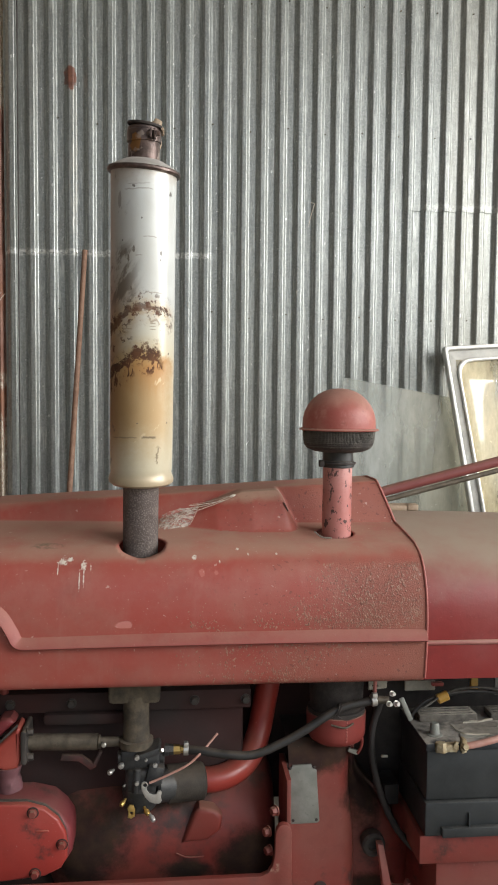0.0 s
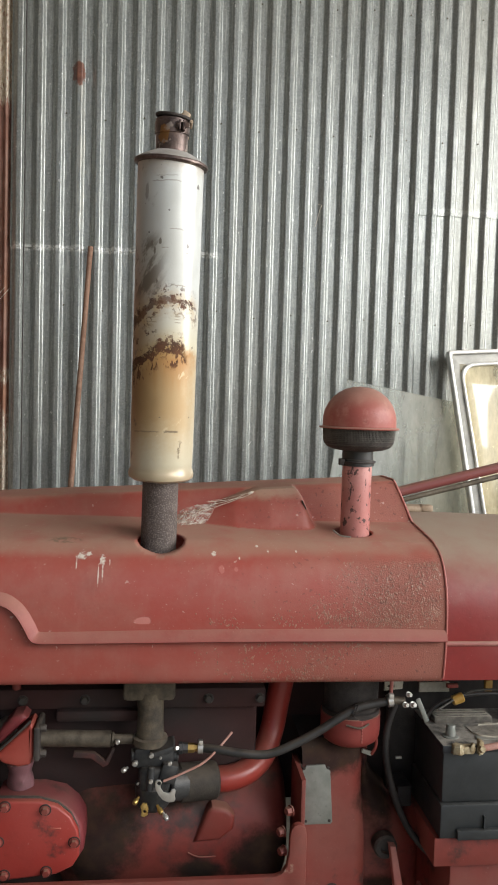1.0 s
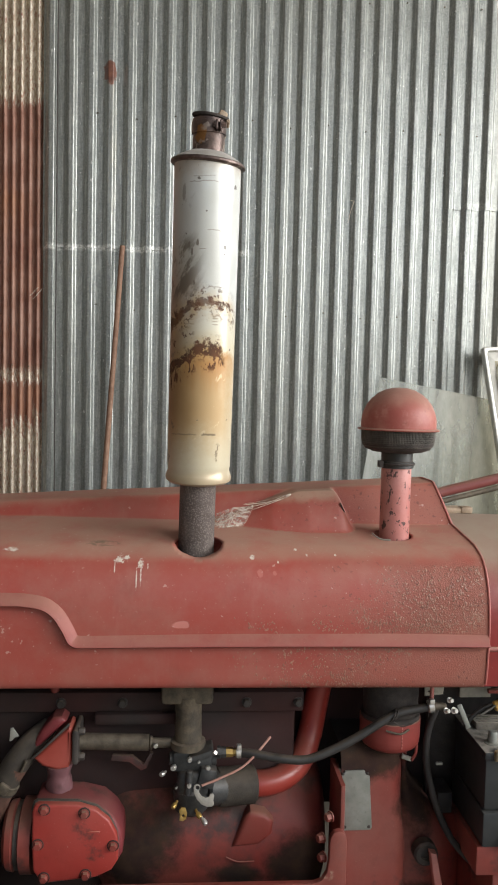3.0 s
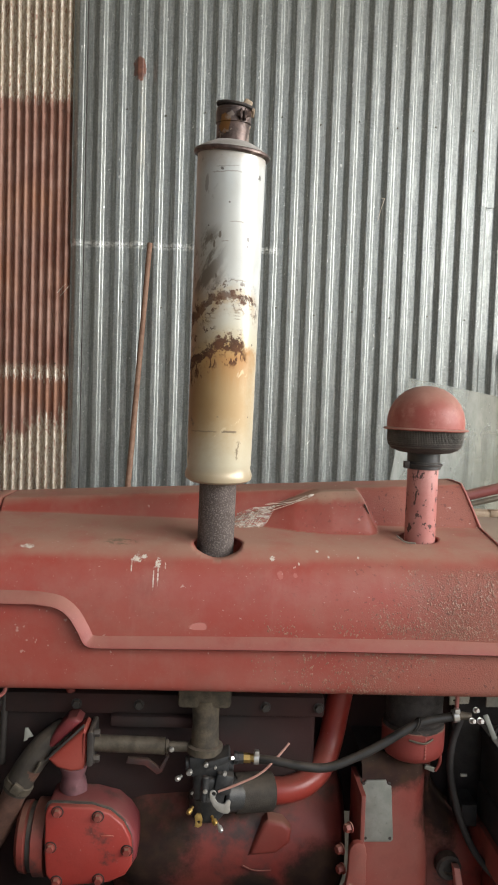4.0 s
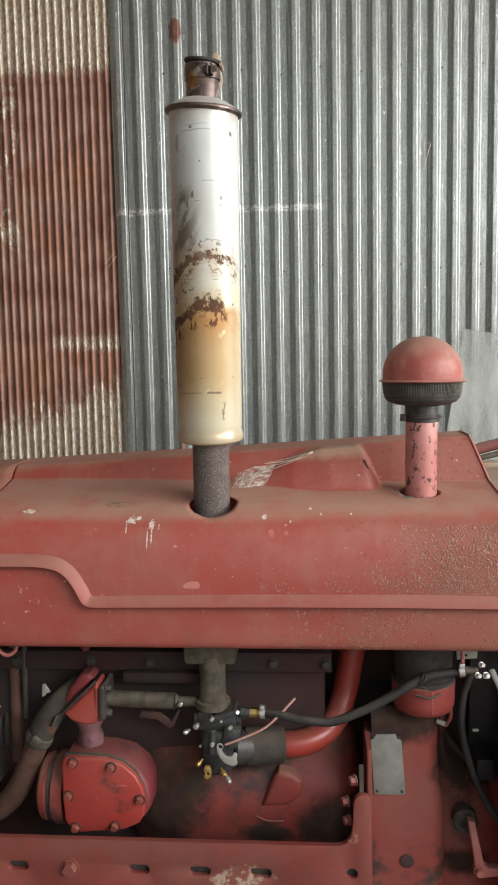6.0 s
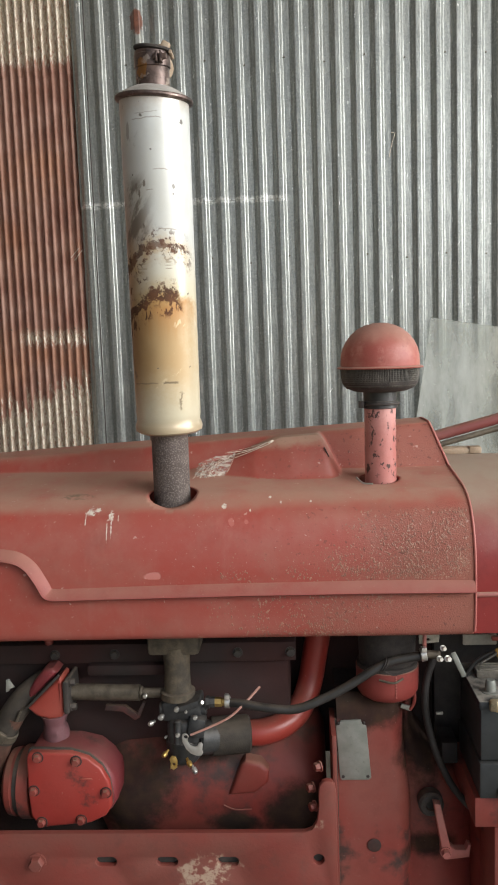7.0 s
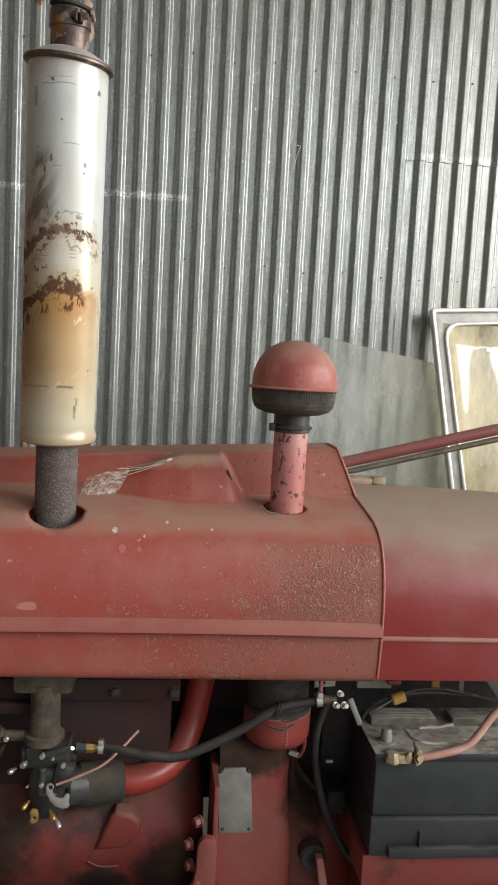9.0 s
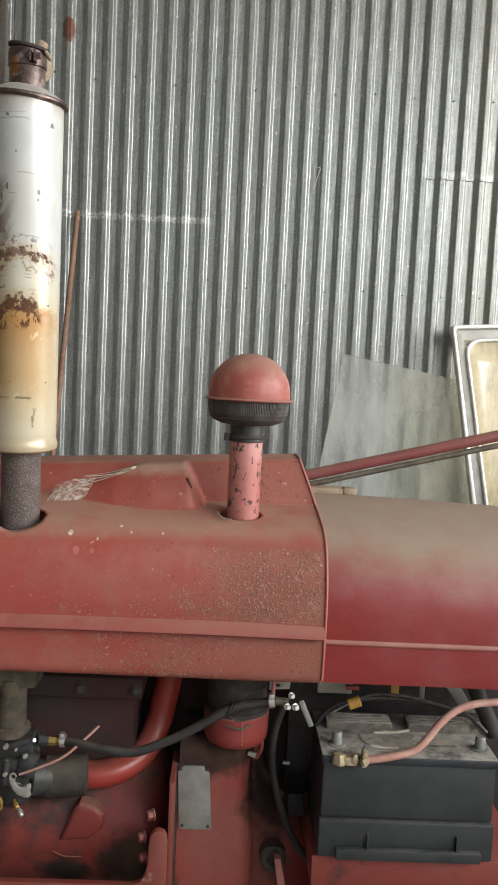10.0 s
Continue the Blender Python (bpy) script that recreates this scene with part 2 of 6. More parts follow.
def muffler_metal():
    """Pale aluminised shell: slanting scuffs above, two burnt rings with drips, an amber heat stain below."""
    n = Nodes("muffler_shell")
    ragged, fine, coarse = n.noise(45, 6, 0.7), n.noise(170, 5, 0.65), n.noise(16, 3, 0.5)
    jag = n.math("ADD", n.math("MULTIPLY", n.math("SUBTRACT", ragged, 0.5), 0.03), n.math("MULTIPLY", n.math("SUBTRACT", fine, 0.5), 0.016))
    jag = n.math("ADD", jag, n.math("MULTIPLY", n.math("SUBTRACT", coarse, 0.5), 0.02))
    # the rings sag towards both edges of the side that is seen
    off_left = n.math("MAXIMUM", n.math("SUBTRACT", -0.028, n.x), 0.0)
    off_right = n.math("MAXIMUM", n.math("SUBTRACT", n.x, 0.0), 0.0)
    sag = n.math("ADD", n.math("MULTIPLY", off_left, 0.75), n.math("MULTIPLY", n.math("MULTIPLY", off_right, off_right), 16.0))
    height = n.math("ADD", n.math("ADD", n.z, jag), sag)
    color = n.mix(n.step(n.noise(12, 5), 0.3, 0.7), (0.63, 0.65, 0.63), (0.54, 0.555, 0.53))
    color = n.mix(n.math("MULTIPLY", n.step(n.noise(7, 4, 0.6, n.stretch(1.5, 1.5, 0.5)), 0.45, 0.7), 0.4), color, (0.47, 0.46, 0.41))
    color = n.mix(n.math("MULTIPLY", n.step(n.z, 1.84, 1.72), 0.9), color, (0.6, 0.545, 0.39))
    left = n.step(n.math("ADD", n.x, n.math("MULTIPLY", n.math("SUBTRACT", coarse, 0.5), 0.05)), -0.022, -0.068)
    right = n.step(n.math("ADD", n.x, n.math("MULTIPLY", n.math("SUBTRACT", ragged, 0.5), 0.03)), 0.05, 0.005)
    # amber heat tint below the lower ring, deepest at the ring
    amber = n.math("MULTIPLY", n.step(n.math("ADD", n.z, n.math("MULTIPLY", jag, 1.6)), 1.525, 1.635), n.math("MULTIPLY", n.step(height, 1.75, 1.735), right))
    color = n.mix(n.math("MULTIPLY", amber, 0.85), color, (0.44, 0.275, 0.11))
    drip = n.math("ADD", n.z, n.math("MULTIPLY", n.noise(16, 4, 0.6, n.stretch(3.2, 3.2, 0.3)), 0.1))
    deep = n.math("MULTIPLY", n.math("MULTIPLY", n.step(drip, 1.7, 1.785), n.step(height, 1.744, 1.732)), right)
    color = n.mix(n.math("MULTIPLY", deep, 0.85), color, (0.42, 0.19, 0.045))
    tint = n.math("MULTIPLY", left, n.math("MULTIPLY", n.step(n.z, 1.93, 1.8), n.step(n.z, 1.55, 1.66)))
    tint = n.most(tint, n.math("MULTIPLY", n.step(n.math("ADD", n.z, jag), 2.0, 2.035), 0.5), n.math("MULTIPLY", n.step(n.z, 1.545, 1.522), 0.6))
    color = n.mix(n.math("MULTIPLY", tint, 0.8), color, (0.3, 0.175, 0.07))

    def ring(at, width, gaps):
        off = n.math("ABSOLUTE", n.math("SUBTRACT", height, at))
        reach = n.math("MULTIPLY", n.step(n.noise(30, 3, 0.6), gaps - 0.12, gaps + 0.2), width)
        return n.step(n.math("SUBTRACT", off, reach), 0.0015, -0.0025)

    def near(at, reach):
        return n.step(n.math("ABSOLUTE", n.math("SUBTRACT", height, at)), reach, reach * 0.25)

    stop_low = n.step(n.math("ADD", n.x, n.math("MULTIPLY", ragged, 0.02)), 0.028, 0.018)
    stop_high = n.step(n.math("ADD", n.x, n.math("MULTIPLY", ragged, 0.02)), 0.046, 0.034)
    drops = n.math("MULTIPLY", n.step(n.noise(62, 3, 0.6, n.stretch(1.6, 1.6, 0.5)), 0.545, 0.58), n.math("MULTIPLY", n.step(height, 1.695, 1.71), n.step(height, 1.75, 1.742)))
    drops = n.most(drops, n.math("MULTIPLY", n.math("MULTIPLY", n.step(n.noise(55, 4, 0.65), 0.55, 0.6), n.step(n.x, -0.03, -0.042)), near(1.762, 0.03)))
    high = n.most(n.math("MULTIPLY", ring(1.812, 0.0095, 0.38), 0.85), n.math("MULTIPLY", n.step(n.noise(85, 4, 0.7), 0.53, 0.58), near(1.812, 0.034)))
    low = n.most(ring(1.737, 0.0095, 0.34), n.math("MULTIPLY", n.step(n.noise(95, 4, 0.7), 0.53, 0.58), near(1.738, 0.026)), drops)
    holes = n.step(n.noise(120, 4, 0.75), 0.32, 0.46)
    burnt = n.math("MULTIPLY", n.most(n.math("MULTIPLY", high, stop_high), n.math("MULTIPLY", low, stop_low)), holes)
    glow = n.most(n.math("MULTIPLY", near(1.808, 0.032), stop_high), n.math("MULTIPLY", near(1.738, 0.03), stop_low))
    color = n.mix(n.math("MULTIPLY", n.math("MULTIPLY", glow, n.step(ragged, 0.3, 0.6)), 0.6), color, (0.46, 0.31, 0.13))
    color = n.mix(n.math("MULTIPLY", burnt, 0.93), color, n.mix(n.step(n.noise(60, 3), 0.4, 0.65), (0.045, 0.014, 0.008), (0.1, 0.035, 0.016)))
    # slanting scuffs and smears, thick towards the edge
    band = n.math("MULTIPLY", n.step(n.z, 1.805, 1.83), n.step(n.z, 1.93, 1.895))
    scuff = n.math("MULTIPLY", n.math("MULTIPLY", n.step(n.noise(30, 5, 0.7, n.slant(0.2, 1.3)), 0.49, 0.6), band), n.step(n.x, -0.012, -0.05))
    wipe = n.math("MULTIPLY", n.math("MULTIPLY", n.step(n.noise(11, 4, 0.6, n.slant(0.35, 1.1)), 0.46, 0.62), band), n.step(n.x, 0.0, -0.05))
    smear = n.most(n.math("MULTIPLY", n.blob(-0.054, 1.985, 0.003, 0.013, 0.8, ragged), 0.6), n.blob(-0.045, 1.902, 0.0026, 0.0045, 0.8, fine), n.blob(-0.031, 1.905, 0.0022, 0.0055, 0.8, fine), n.blob(-0.04, 1.89, 0.0018, 0.007, 0.8, fine), n.blob(-0.036, 1.843, 0.0026, 0.0035, 1.0, fine), n.math("MULTIPLY", n.math("MULTIPLY", n.step(n.noise(30, 5, 0.7, n.slant(0.25, 1.3)), 0.6, 0.67), left), 0.8))
    color = n.mix(n.math("MULTIPLY", wipe, 0.6), color, (0.4, 0.38, 0.32))
    color = n.mix(n.math("MULTIPLY", n.most(scuff, smear), 0.8), color, (0.11, 0.085, 0.06))
    dots = n.most(n.step(n.noise(75, 2, 0.5), 0.745, 0.76), n.blob(-0.018, 1.954, 0.0016, 0.0016), n.blob(0.013, 1.9, 0.0022, 0.004), n.blob(-0.031, 2.004, 0.0026, 0.0026, 0.8, fine), n.blob(0.028, 1.996, 0.002, 0.004, 1.0, fine))
    color = n.mix(n.math("MULTIPLY", dots, 0.85), color, (0.1, 0.085, 0.07))
    # thin level scratches
    def line(x0, x1, z, width, share):
        off = n.math("ABSOLUTE", n.math("SUBTRACT", n.math("ADD", n.z, n.math("MULTIPLY", jag, 0.18)), z))
        along = n.math("MULTIPLY", n.step(n.x, x0 - 0.002, x0 + 0.002), n.step(n.x, x1 + 0.002, x1 - 0.002))
        return n.math("MULTIPLY", n.math("MULTIPLY", n.step(off, width, width * 0.4), along), share)

    scratch = n.most(line(-0.045, 0.0, 2.0, 0.0012, 0.5), line(-0.04, -0.005, 2.008, 0.001, 0.4), line(-0.016, 0.006, 1.925, 0.0011, 0.5), line(-0.028, -0.018, 1.895, 0.001, 0.6),
                     line(-0.068, -0.028, 1.597, 0.0014, 0.6), line(-0.02, 0.004, 1.597, 0.0026, 0.9), line(-0.005, 0.004, 1.786, 0.001, 0.6), line(-0.005, 0.004, 1.781, 0.001, 0.6), line(-0.005, 0.004, 1.776, 0.001, 0.6), line(-0.05, -0.036, 1.784, 0.0012, 0.5), line(-0.048, -0.035, 1.777, 0.0011, 0.5), line(-0.012, 0.016, 1.836, 0.0012, 0.5))
    wiggle = n.math("ABSOLUTE", n.math("SUBTRACT", n.math("ADD", n.x, n.math("MULTIPLY", jag, 0.6)), 0.006))
    scratch = n.most(scratch, n.math("MULTIPLY", n.math("MULTIPLY", n.step(wiggle, 0.0024, 0.0008), n.math("MULTIPLY", n.step(n.z, 1.55, 1.555), n.step(n.z, 1.585, 1.577))), 0.8))
    color = n.mix(scratch, color, (0.17, 0.125, 0.075))
    bare = n.math("MULTIPLY", n.step(n.noise(60, 4, 0.6, n.slant(0.4, 1.0)), 0.64, 0.68), n.math("MULTIPLY", amber, n.step(n.noise(14, 2), 0.5, 0.6)))
    color = n.mix(n.math("MULTIPLY", bare, 0.5), color, (0.74, 0.64, 0.42))
    dirt = n.math("ADD", burnt, n.math("MULTIPLY", amber, 0.25), clamp=True)
    n.bump(n.math("ADD", n.math("MULTIPLY", fine, 0.5), n.math("MULTIPLY", burnt, 1.5)), 0.12)
    return n.done(color, n.blend(dirt, n.blend(n.noise(30, 4), 0.27, 0.38), 0.9), n.blend(dirt, 0.15, 0.0))


def galvanized():
    """Zinc sheet: dull spangle, streaks down the ribs, white flecks, a rust spot with its run."""
    n = Nodes("galvanized_sheet")
    spangle = n.cells(150)
    sep = n.tree.nodes.new("ShaderNodeSeparateColor")
    n.plug(spangle, sep.inputs[0])
    tall = n.stretch(1, 1, 0.08)
    wob = n.noise(50, 5, 0.65)
    color = n.mix(sep.outputs[0], (0.235, 0.25, 0.238), (0.32, 0.335, 0.32))
    color = n.mix(n.math("MULTIPLY", n.step(n.noise(130, 5, 0.7, tall), 0.48, 0.7), 0.6), color, (0.6, 0.615, 0.58))
    color = n.mix(n.math("MULTIPLY", n.step(n.noise(40, 6, 0.7, tall), 0.5, 0.72), 0.55), color, (0.2, 0.21, 0.19))
    color = n.mix(n.math("MULTIPLY", n.step(n.noise(95, 6, 0.75), 0.57, 0.74), 0.5), color, (0.7, 0.72, 0.69))
    flecks = n.most(n.step(n.noise(70, 3, 0.6, n.stretch(1, 1, 0.45)), 0.7, 0.73), n.step(n.noise(210, 2), 0.73, 0.76))
    color = n.mix(n.math("MULTIPLY", flecks, 0.85), color, (0.82, 0.82, 0.79))
    scrape = n.math("MULTIPLY", n.step(n.noise(90, 3, 0.5, n.slant(0.09, 1.2)), 0.71, 0.74), n.step(n.noise(5, 2), 0.52, 0.6))
    color = n.mix(n.math("MULTIPLY", scrape, 0.7), color, (0.8, 0.8, 0.77))
    color = n.mix(n.math("MULTIPLY", n.step(n.noise(2.2, 3, 0.5, tall), 0.45, 0.75), 0.4), color, (0.34, 0.32, 0.26))
    rust = n.math("MULTIPLY", n.blob(-0.38, 2.93, 0.027, 0.047, 0.4, wob), n.step(n.x, -0.351, -0.357))
    run = n.math("MULTIPLY", n.blob(-0.366, 2.615, 0.016, 0.31, 0.5, wob), n.step(n.noise(60, 4, 0.7, n.stretch(1, 1, 0.2)), 0.35, 0.6))
    color = n.mix(n.math("MULTIPLY", run, 0.4), color, (0.42, 0.4, 0.34))
    color = n.mix(rust, color, n.mix(n.step(wob, 0.35, 0.65), (0.2, 0.085, 0.055), (0.12, 0.05, 0.035)))
    bloom = n.math("MULTIPLY", n.step(n.math("ABSOLUTE", n.math("SUBTRACT", n.math("ADD", n.z, n.math("MULTIPLY", wob, 0.035)), 2.255)), 0.017, 0.004), n.step(n.x, 0.22, 0.17))
    bloom2 = n.math("MULTIPLY", n.step(n.math("ABSOLUTE", n.math("SUBTRACT", n.math("ADD", n.z, n.math("MULTIPLY", wob, 0.06)), 2.492)), 0.022, 0.004), n.step(n.x, 1.02, 1.12))
    color = n.mix(n.math("MULTIPLY", n.math("MULTIPLY", n.most(bloom, n.math("MULTIPLY", bloom2, 0.4)), n.step(n.noise(70, 5, 0.75), 0.38, 0.6)), 0.85), color, (0.84, 0.84, 0.8))
    n.bump(n.math("ADD", n.noise(160, 3), n.math("ADD", n.noise(14, 3, 0.5, tall), n.math("MULTIPLY", flecks, 0.5))), 0.16, 0.003)
    return n.done(color, n.blend(n.noise(40, 5), 0.29, 0.44), n.blend(rust, 0.52, 0.0))


def rusty_sheet(name, bare_low, top_bare):
    """Old small-ribbed sheet, red-brown with rust, with zinc left bare in ragged fields."""
    n = Nodes(name)
    wob, fine = n.noise(22, 6, 0.7, n.stretch(1.6, 1.6, 0.5)), n.noise(95, 5, 0.7, n.stretch(1.4, 1.4, 0.4))
    rust = n.mix(n.step(n.noise(9, 6, 0.65), 0.3, 0.7), (0.27, 0.128, 0.09), (0.4, 0.24, 0.185))
    rust = n.mix(n.math("MULTIPLY", n.step(n.noise(60, 5, 0.7, n.stretch(1, 1, 0.2)), 0.5, 0.75), 0.7), rust, (0.16, 0.065, 0.042))
    rust = n.mix(n.math("MULTIPLY", n.step(n.noise(2.6, 4, 0.6), 0.46, 0.7), 0.38), rust, (0.42, 0.19, 0.085))
    zinc = n.mix(n.step(fine, 0.4, 0.62), (0.46, 0.38, 0.28), (0.74, 0.68, 0.57))
    zinc = n.mix(n.step(n.noise(70, 5, 0.7, n.stretch(1.3, 1.3, 0.5)), 0.58, 0.68), zinc, (0.3, 0.17, 0.11))
    height = n.math("ADD", n.z, n.math("MULTIPLY", n.math("SUBTRACT", wob, 0.5), 0.55))
    height = n.math("SUBTRACT", height, n.math("MULTIPLY", n.math("ADD", n.x, 0.782), 0.36))
    bare = n.step(height, 1.535, 1.475) if bare_low else n.step(n.noise(3, 2), 2, 3)
    if bare_low:
        strip = n.math("MULTIPLY", n.step(n.math("ABSOLUTE", n.math("SUBTRACT", n.math("ADD", n.z, n.math("MULTIPLY", n.math("SUBTRACT", fine, 0.5), 0.16)), 1.722)), 0.04, 0.01), n.step(n.x, -0.95, -0.89))
        side = n.math("MULTIPLY", n.step(n.math("ADD", n.x, n.math("MULTIPLY", wob, 0.25)), -0.89, -0.96), n.step(n.noise(7, 5, 0.7), 0.53, 0.58))
        bare = n.most(bare, n.math("MULTIPLY", side, n.step(n.z, 2.0, 2.2)), n.math("MULTIPLY", strip, n.step(fine, 0.38, 0.5)))
    if top_bare:
        bare = n.step(n.math("ADD", n.z, n.math("MULTIPLY", n.math("SUBTRACT", fine, 0.5), 0.14)), 2.786, 2.822)
    bare = n.math("MULTIPLY", bare, n.step(n.noise(80, 5, 0.7, n.stretch(1.6, 1.6, 0.6)), 0.34, 0.5))
    n.bump(n.math("ADD", fine, n.noise(60, 4)), 0.35, 0.002)
    return n.done(n.mix(bare, rust, zinc), n.blend(bare, 0.7, 0.5), n.blend(bare, 0.0, 0.3))


def pane_glass(name, tint, dirt, film_color, gloss=0.03, shine_more=-0.022):
    """Window glass under a film, dirt on the sheet and painted reflection on the vehicle's pane: clear, reflecting,
    dull where the film lies.
    """
    n = Nodes(name)
    clear, shine = n.tree.nodes.new("ShaderNodeBsdfTransparent"), n.tree.nodes.new("ShaderNodeBsdfGlossy")
    n.plug(tint, clear.inputs[0])
    shine.inputs["Roughness"].default_value = gloss
    fresnel = n.tree.nodes.new("ShaderNodeFresnel")
    fresnel.inputs[0].default_value = 1.5
    both = n.tree.nodes.new("ShaderNodeMixShader")
    n.plug(n.math("ADD", fresnel.outputs[0], shine_more), both.inputs[0])
    n.tree.links.new(clear.outputs[0], both.inputs[1])
    n.tree.links.new(shine.outputs[0], both.inputs[2])
    film = n.math("MULTIPLY", n.step(n.noise(5, 6, 0.65, n.stretch(1.5, 1.5, 0.5)), 0.15, 0.75), dirt)
    film = n.math("ADD", film, n.math("MULTIPLY", n.step(n.noise(70, 4), 0.66, 0.74), 0.3), clamp=True)
    all_ = n.tree.nodes.new("ShaderNodeMixShader")
    n.plug(film, all_.inputs[0])
    n.tree.links.new(both.outputs[0], all_.inputs[1])
    n.tree.links.new(n.bsdf.outputs[0], all_.inputs[2])
    n.done(n.mix(n.step(n.x, 0.85, 1.2), film_color, tuple(a * b for a, b in zip(film_color, (1.0, 0.93, 0.76)))), gloss * 4)
    n.tree.links.new(all_.outputs[0], n.tree.nodes["Material Output"].inputs[0])
    return n.mat


HOOD = hood_paint()
RED = paint("red_enamel", (0.33, 0.062, 0.045), (0.34, 0.098, 0.075), 0.7)
REAR_RED = paint("rear_enamel", (0.23, 0.022, 0.02), (0.26, 0.06, 0.055), 0.88, dust_color=(0.33, 0.275, 0.205), film=(-0.4, 0.6), lie=(0.12, 1.05), rough=0.36, drift=0.9)
# dust on the ledge's upper face also paints the light that it catches
LEDGE = paint("ledge_enamel", (0.275, 0.05, 0.04), (0.285, 0.08, 0.062), 0.5, dust_color=(0.335, 0.185, 0.14), film=(0.15, 0.6), lie=(0.2, 0.75))
BEAD = paint("bead_enamel", (0.34, 0.12, 0.1), (0.42, 0.22, 0.18), 0.6)
# darker copy of the casting red, with the shade put into its colour
SHADED_CASE_RED = paint("shaded_case_enamel", (0.2, 0.028, 0.032), (0.2, 0.05, 0.055), 0.2, 0.2, 0.45)
def chipped(name, a, b, chips):
    """Faded enamel with ragged spots worn to dark iron."""
    n = Nodes(name)
    color = n.mix(n.step(n.noise(9, 5), 0.35, 0.7), a, b)
    spot = n.step(n.noise(80, 5, 0.65, n.stretch(1.1, 1.1, 0.7)), chips, chips + 0.025)
    color = n.mix(n.math("MULTIPLY", n.step(n.noise(90, 4), 0.55, 0.75), 0.4), color, (0.3, 0.1, 0.08))
    color = n.mix(spot, color, (0.085, 0.045, 0.04))
    n.bump(n.math("SUBTRACT", n.noise(200, 3), spot), 0.2)
    return n.done(color, n.blend(spot, 0.5, 0.8))


CHIPPED = chipped("chipped_pink_enamel", (0.4, 0.135, 0.115), (0.52, 0.255, 0.225), 0.57)
PINK = paint("faded_pink_enamel", (0.4, 0.12, 0.1), (0.5, 0.2, 0.17), 0.4)
def dome_paint():
    """Faded dome: clouds of pink where the enamel has chalked, scuffs, fine dirt."""
    n = Nodes("dome_enamel")
    color = n.mix(n.step(n.noise(16, 6, 0.6), 0.4, 0.66), (0.31, 0.075, 0.058), (0.42, 0.17, 0.135))
    color = n.mix(n.math("MULTIPLY", n.step(n.noise(45, 6, 0.7), 0.52, 0.7), 0.4), color, (0.52, 0.25, 0.2))
    color = n.mix(n.math("MULTIPLY", n.step(n.noise(80, 5, 0.7), 0.58, 0.68), 0.5), color, (0.2, 0.05, 0.04))
    color = n.mix(n.math("MULTIPLY", n.step(n.math("ADD", n.nz, n.math("MULTIPLY", n.math("SUBTRACT", n.noise(14, 5), 0.5), 0.8)), 0.2, 1.0), 0.75), color, (0.33, 0.195, 0.15))
    n.bump(n.noise(200, 4), 0.15)
    return n.done(color, n.blend(n.noise(30, 5), 0.38, 0.66))


DOME_RED = dome_paint()
WIRE_GREY = plain("dusty_wire", (0.06, 0.055, 0.048), (0.14, 0.13, 0.11), 0.6, 0.3, 60, 0.2)
RIM_PLATE = plain("pale_dusty_steel", (0.36, 0.34, 0.31), (0.5, 0.48, 0.45), 0.55, 0.2, 40, 0.25)
def neck_metal():
    """Scorched outlet: brown-black scale with golden heat spots."""
    n = Nodes("scorched_outlet")
    color = n.mix(n.step(n.noise(40, 5, 0.6), 0.35, 0.65), (0.05, 0.034, 0.03), (0.15, 0.105, 0.09))
    color = n.mix(n.blob(-0.03, 2.08, 0.009, 0.014, 0.8, n.noise(50, 4)), color, (0.28, 0.135, 0.045))
    color = n.mix(n.math("MULTIPLY", n.step(n.noise(55, 4), 0.58, 0.66), 0.7), color, (0.4, 0.33, 0.28))
    n.bump(n.noise(150, 4), 0.3)
    return n.done(color, n.blend(n.noise(60, 4), 0.25, 0.5), 0.5)


NECK = neck_metal()
CRUST = plain("crusted_dirt", (0.21, 0.088, 0.06), (0.39, 0.205, 0.145), 0.35, 0.0, 90, 0.2)
# black of the hanging hose, also put on recessed parts in place of shade
VOID = plain("rubber_and_shade_black", (0.015, 0.013, 0.012), (0.027, 0.023, 0.021), 0.7, 0.0, 40, 0.15)
CAST_RED = paint("casting_enamel", (0.22, 0.036, 0.027), (0.22, 0.062, 0.047), 0.5, 0.12)
def rail_paint():
    """Rail enamel: duller with age, worn through to tan primer and rust in patches."""
    n = Nodes("rail_enamel")
    color = n.mix(n.step(n.noise(5, 5), 0.35, 0.68), (0.23, 0.04, 0.03), (0.2, 0.066, 0.05))
    color = n.mix(n.math("MULTIPLY", n.step(n.noise(26, 6, 0.7), 0.5, 0.72), 0.5), color, (0.13, 0.05, 0.04))
    worn = n.math("MULTIPLY", n.step(n.noise(70, 5, 0.7), 0.46, 0.6), n.most(n.blob(0.022, 0.765, 0.05, 0.035, 0.7, n.noise(30, 4)), n.math("MULTIPLY", n.blob(0.19, 0.855, 0.03, 0.012, 0.7, n.noise(30, 4)), 0.7)))
    color = n.mix(worn, color, (0.42, 0.3, 0.22))
    color = n.mix(n.math("MULTIPLY", n.step(n.noise(190, 3), 0.64, 0.72), 0.4), color, (0.09, 0.035, 0.03))
    n.bump(n.math("ADD", n.noise(200, 3), n.noise(30, 4)), 0.18)
    return n.done(color, n.blend(n.noise(22, 4), 0.42, 0.66))


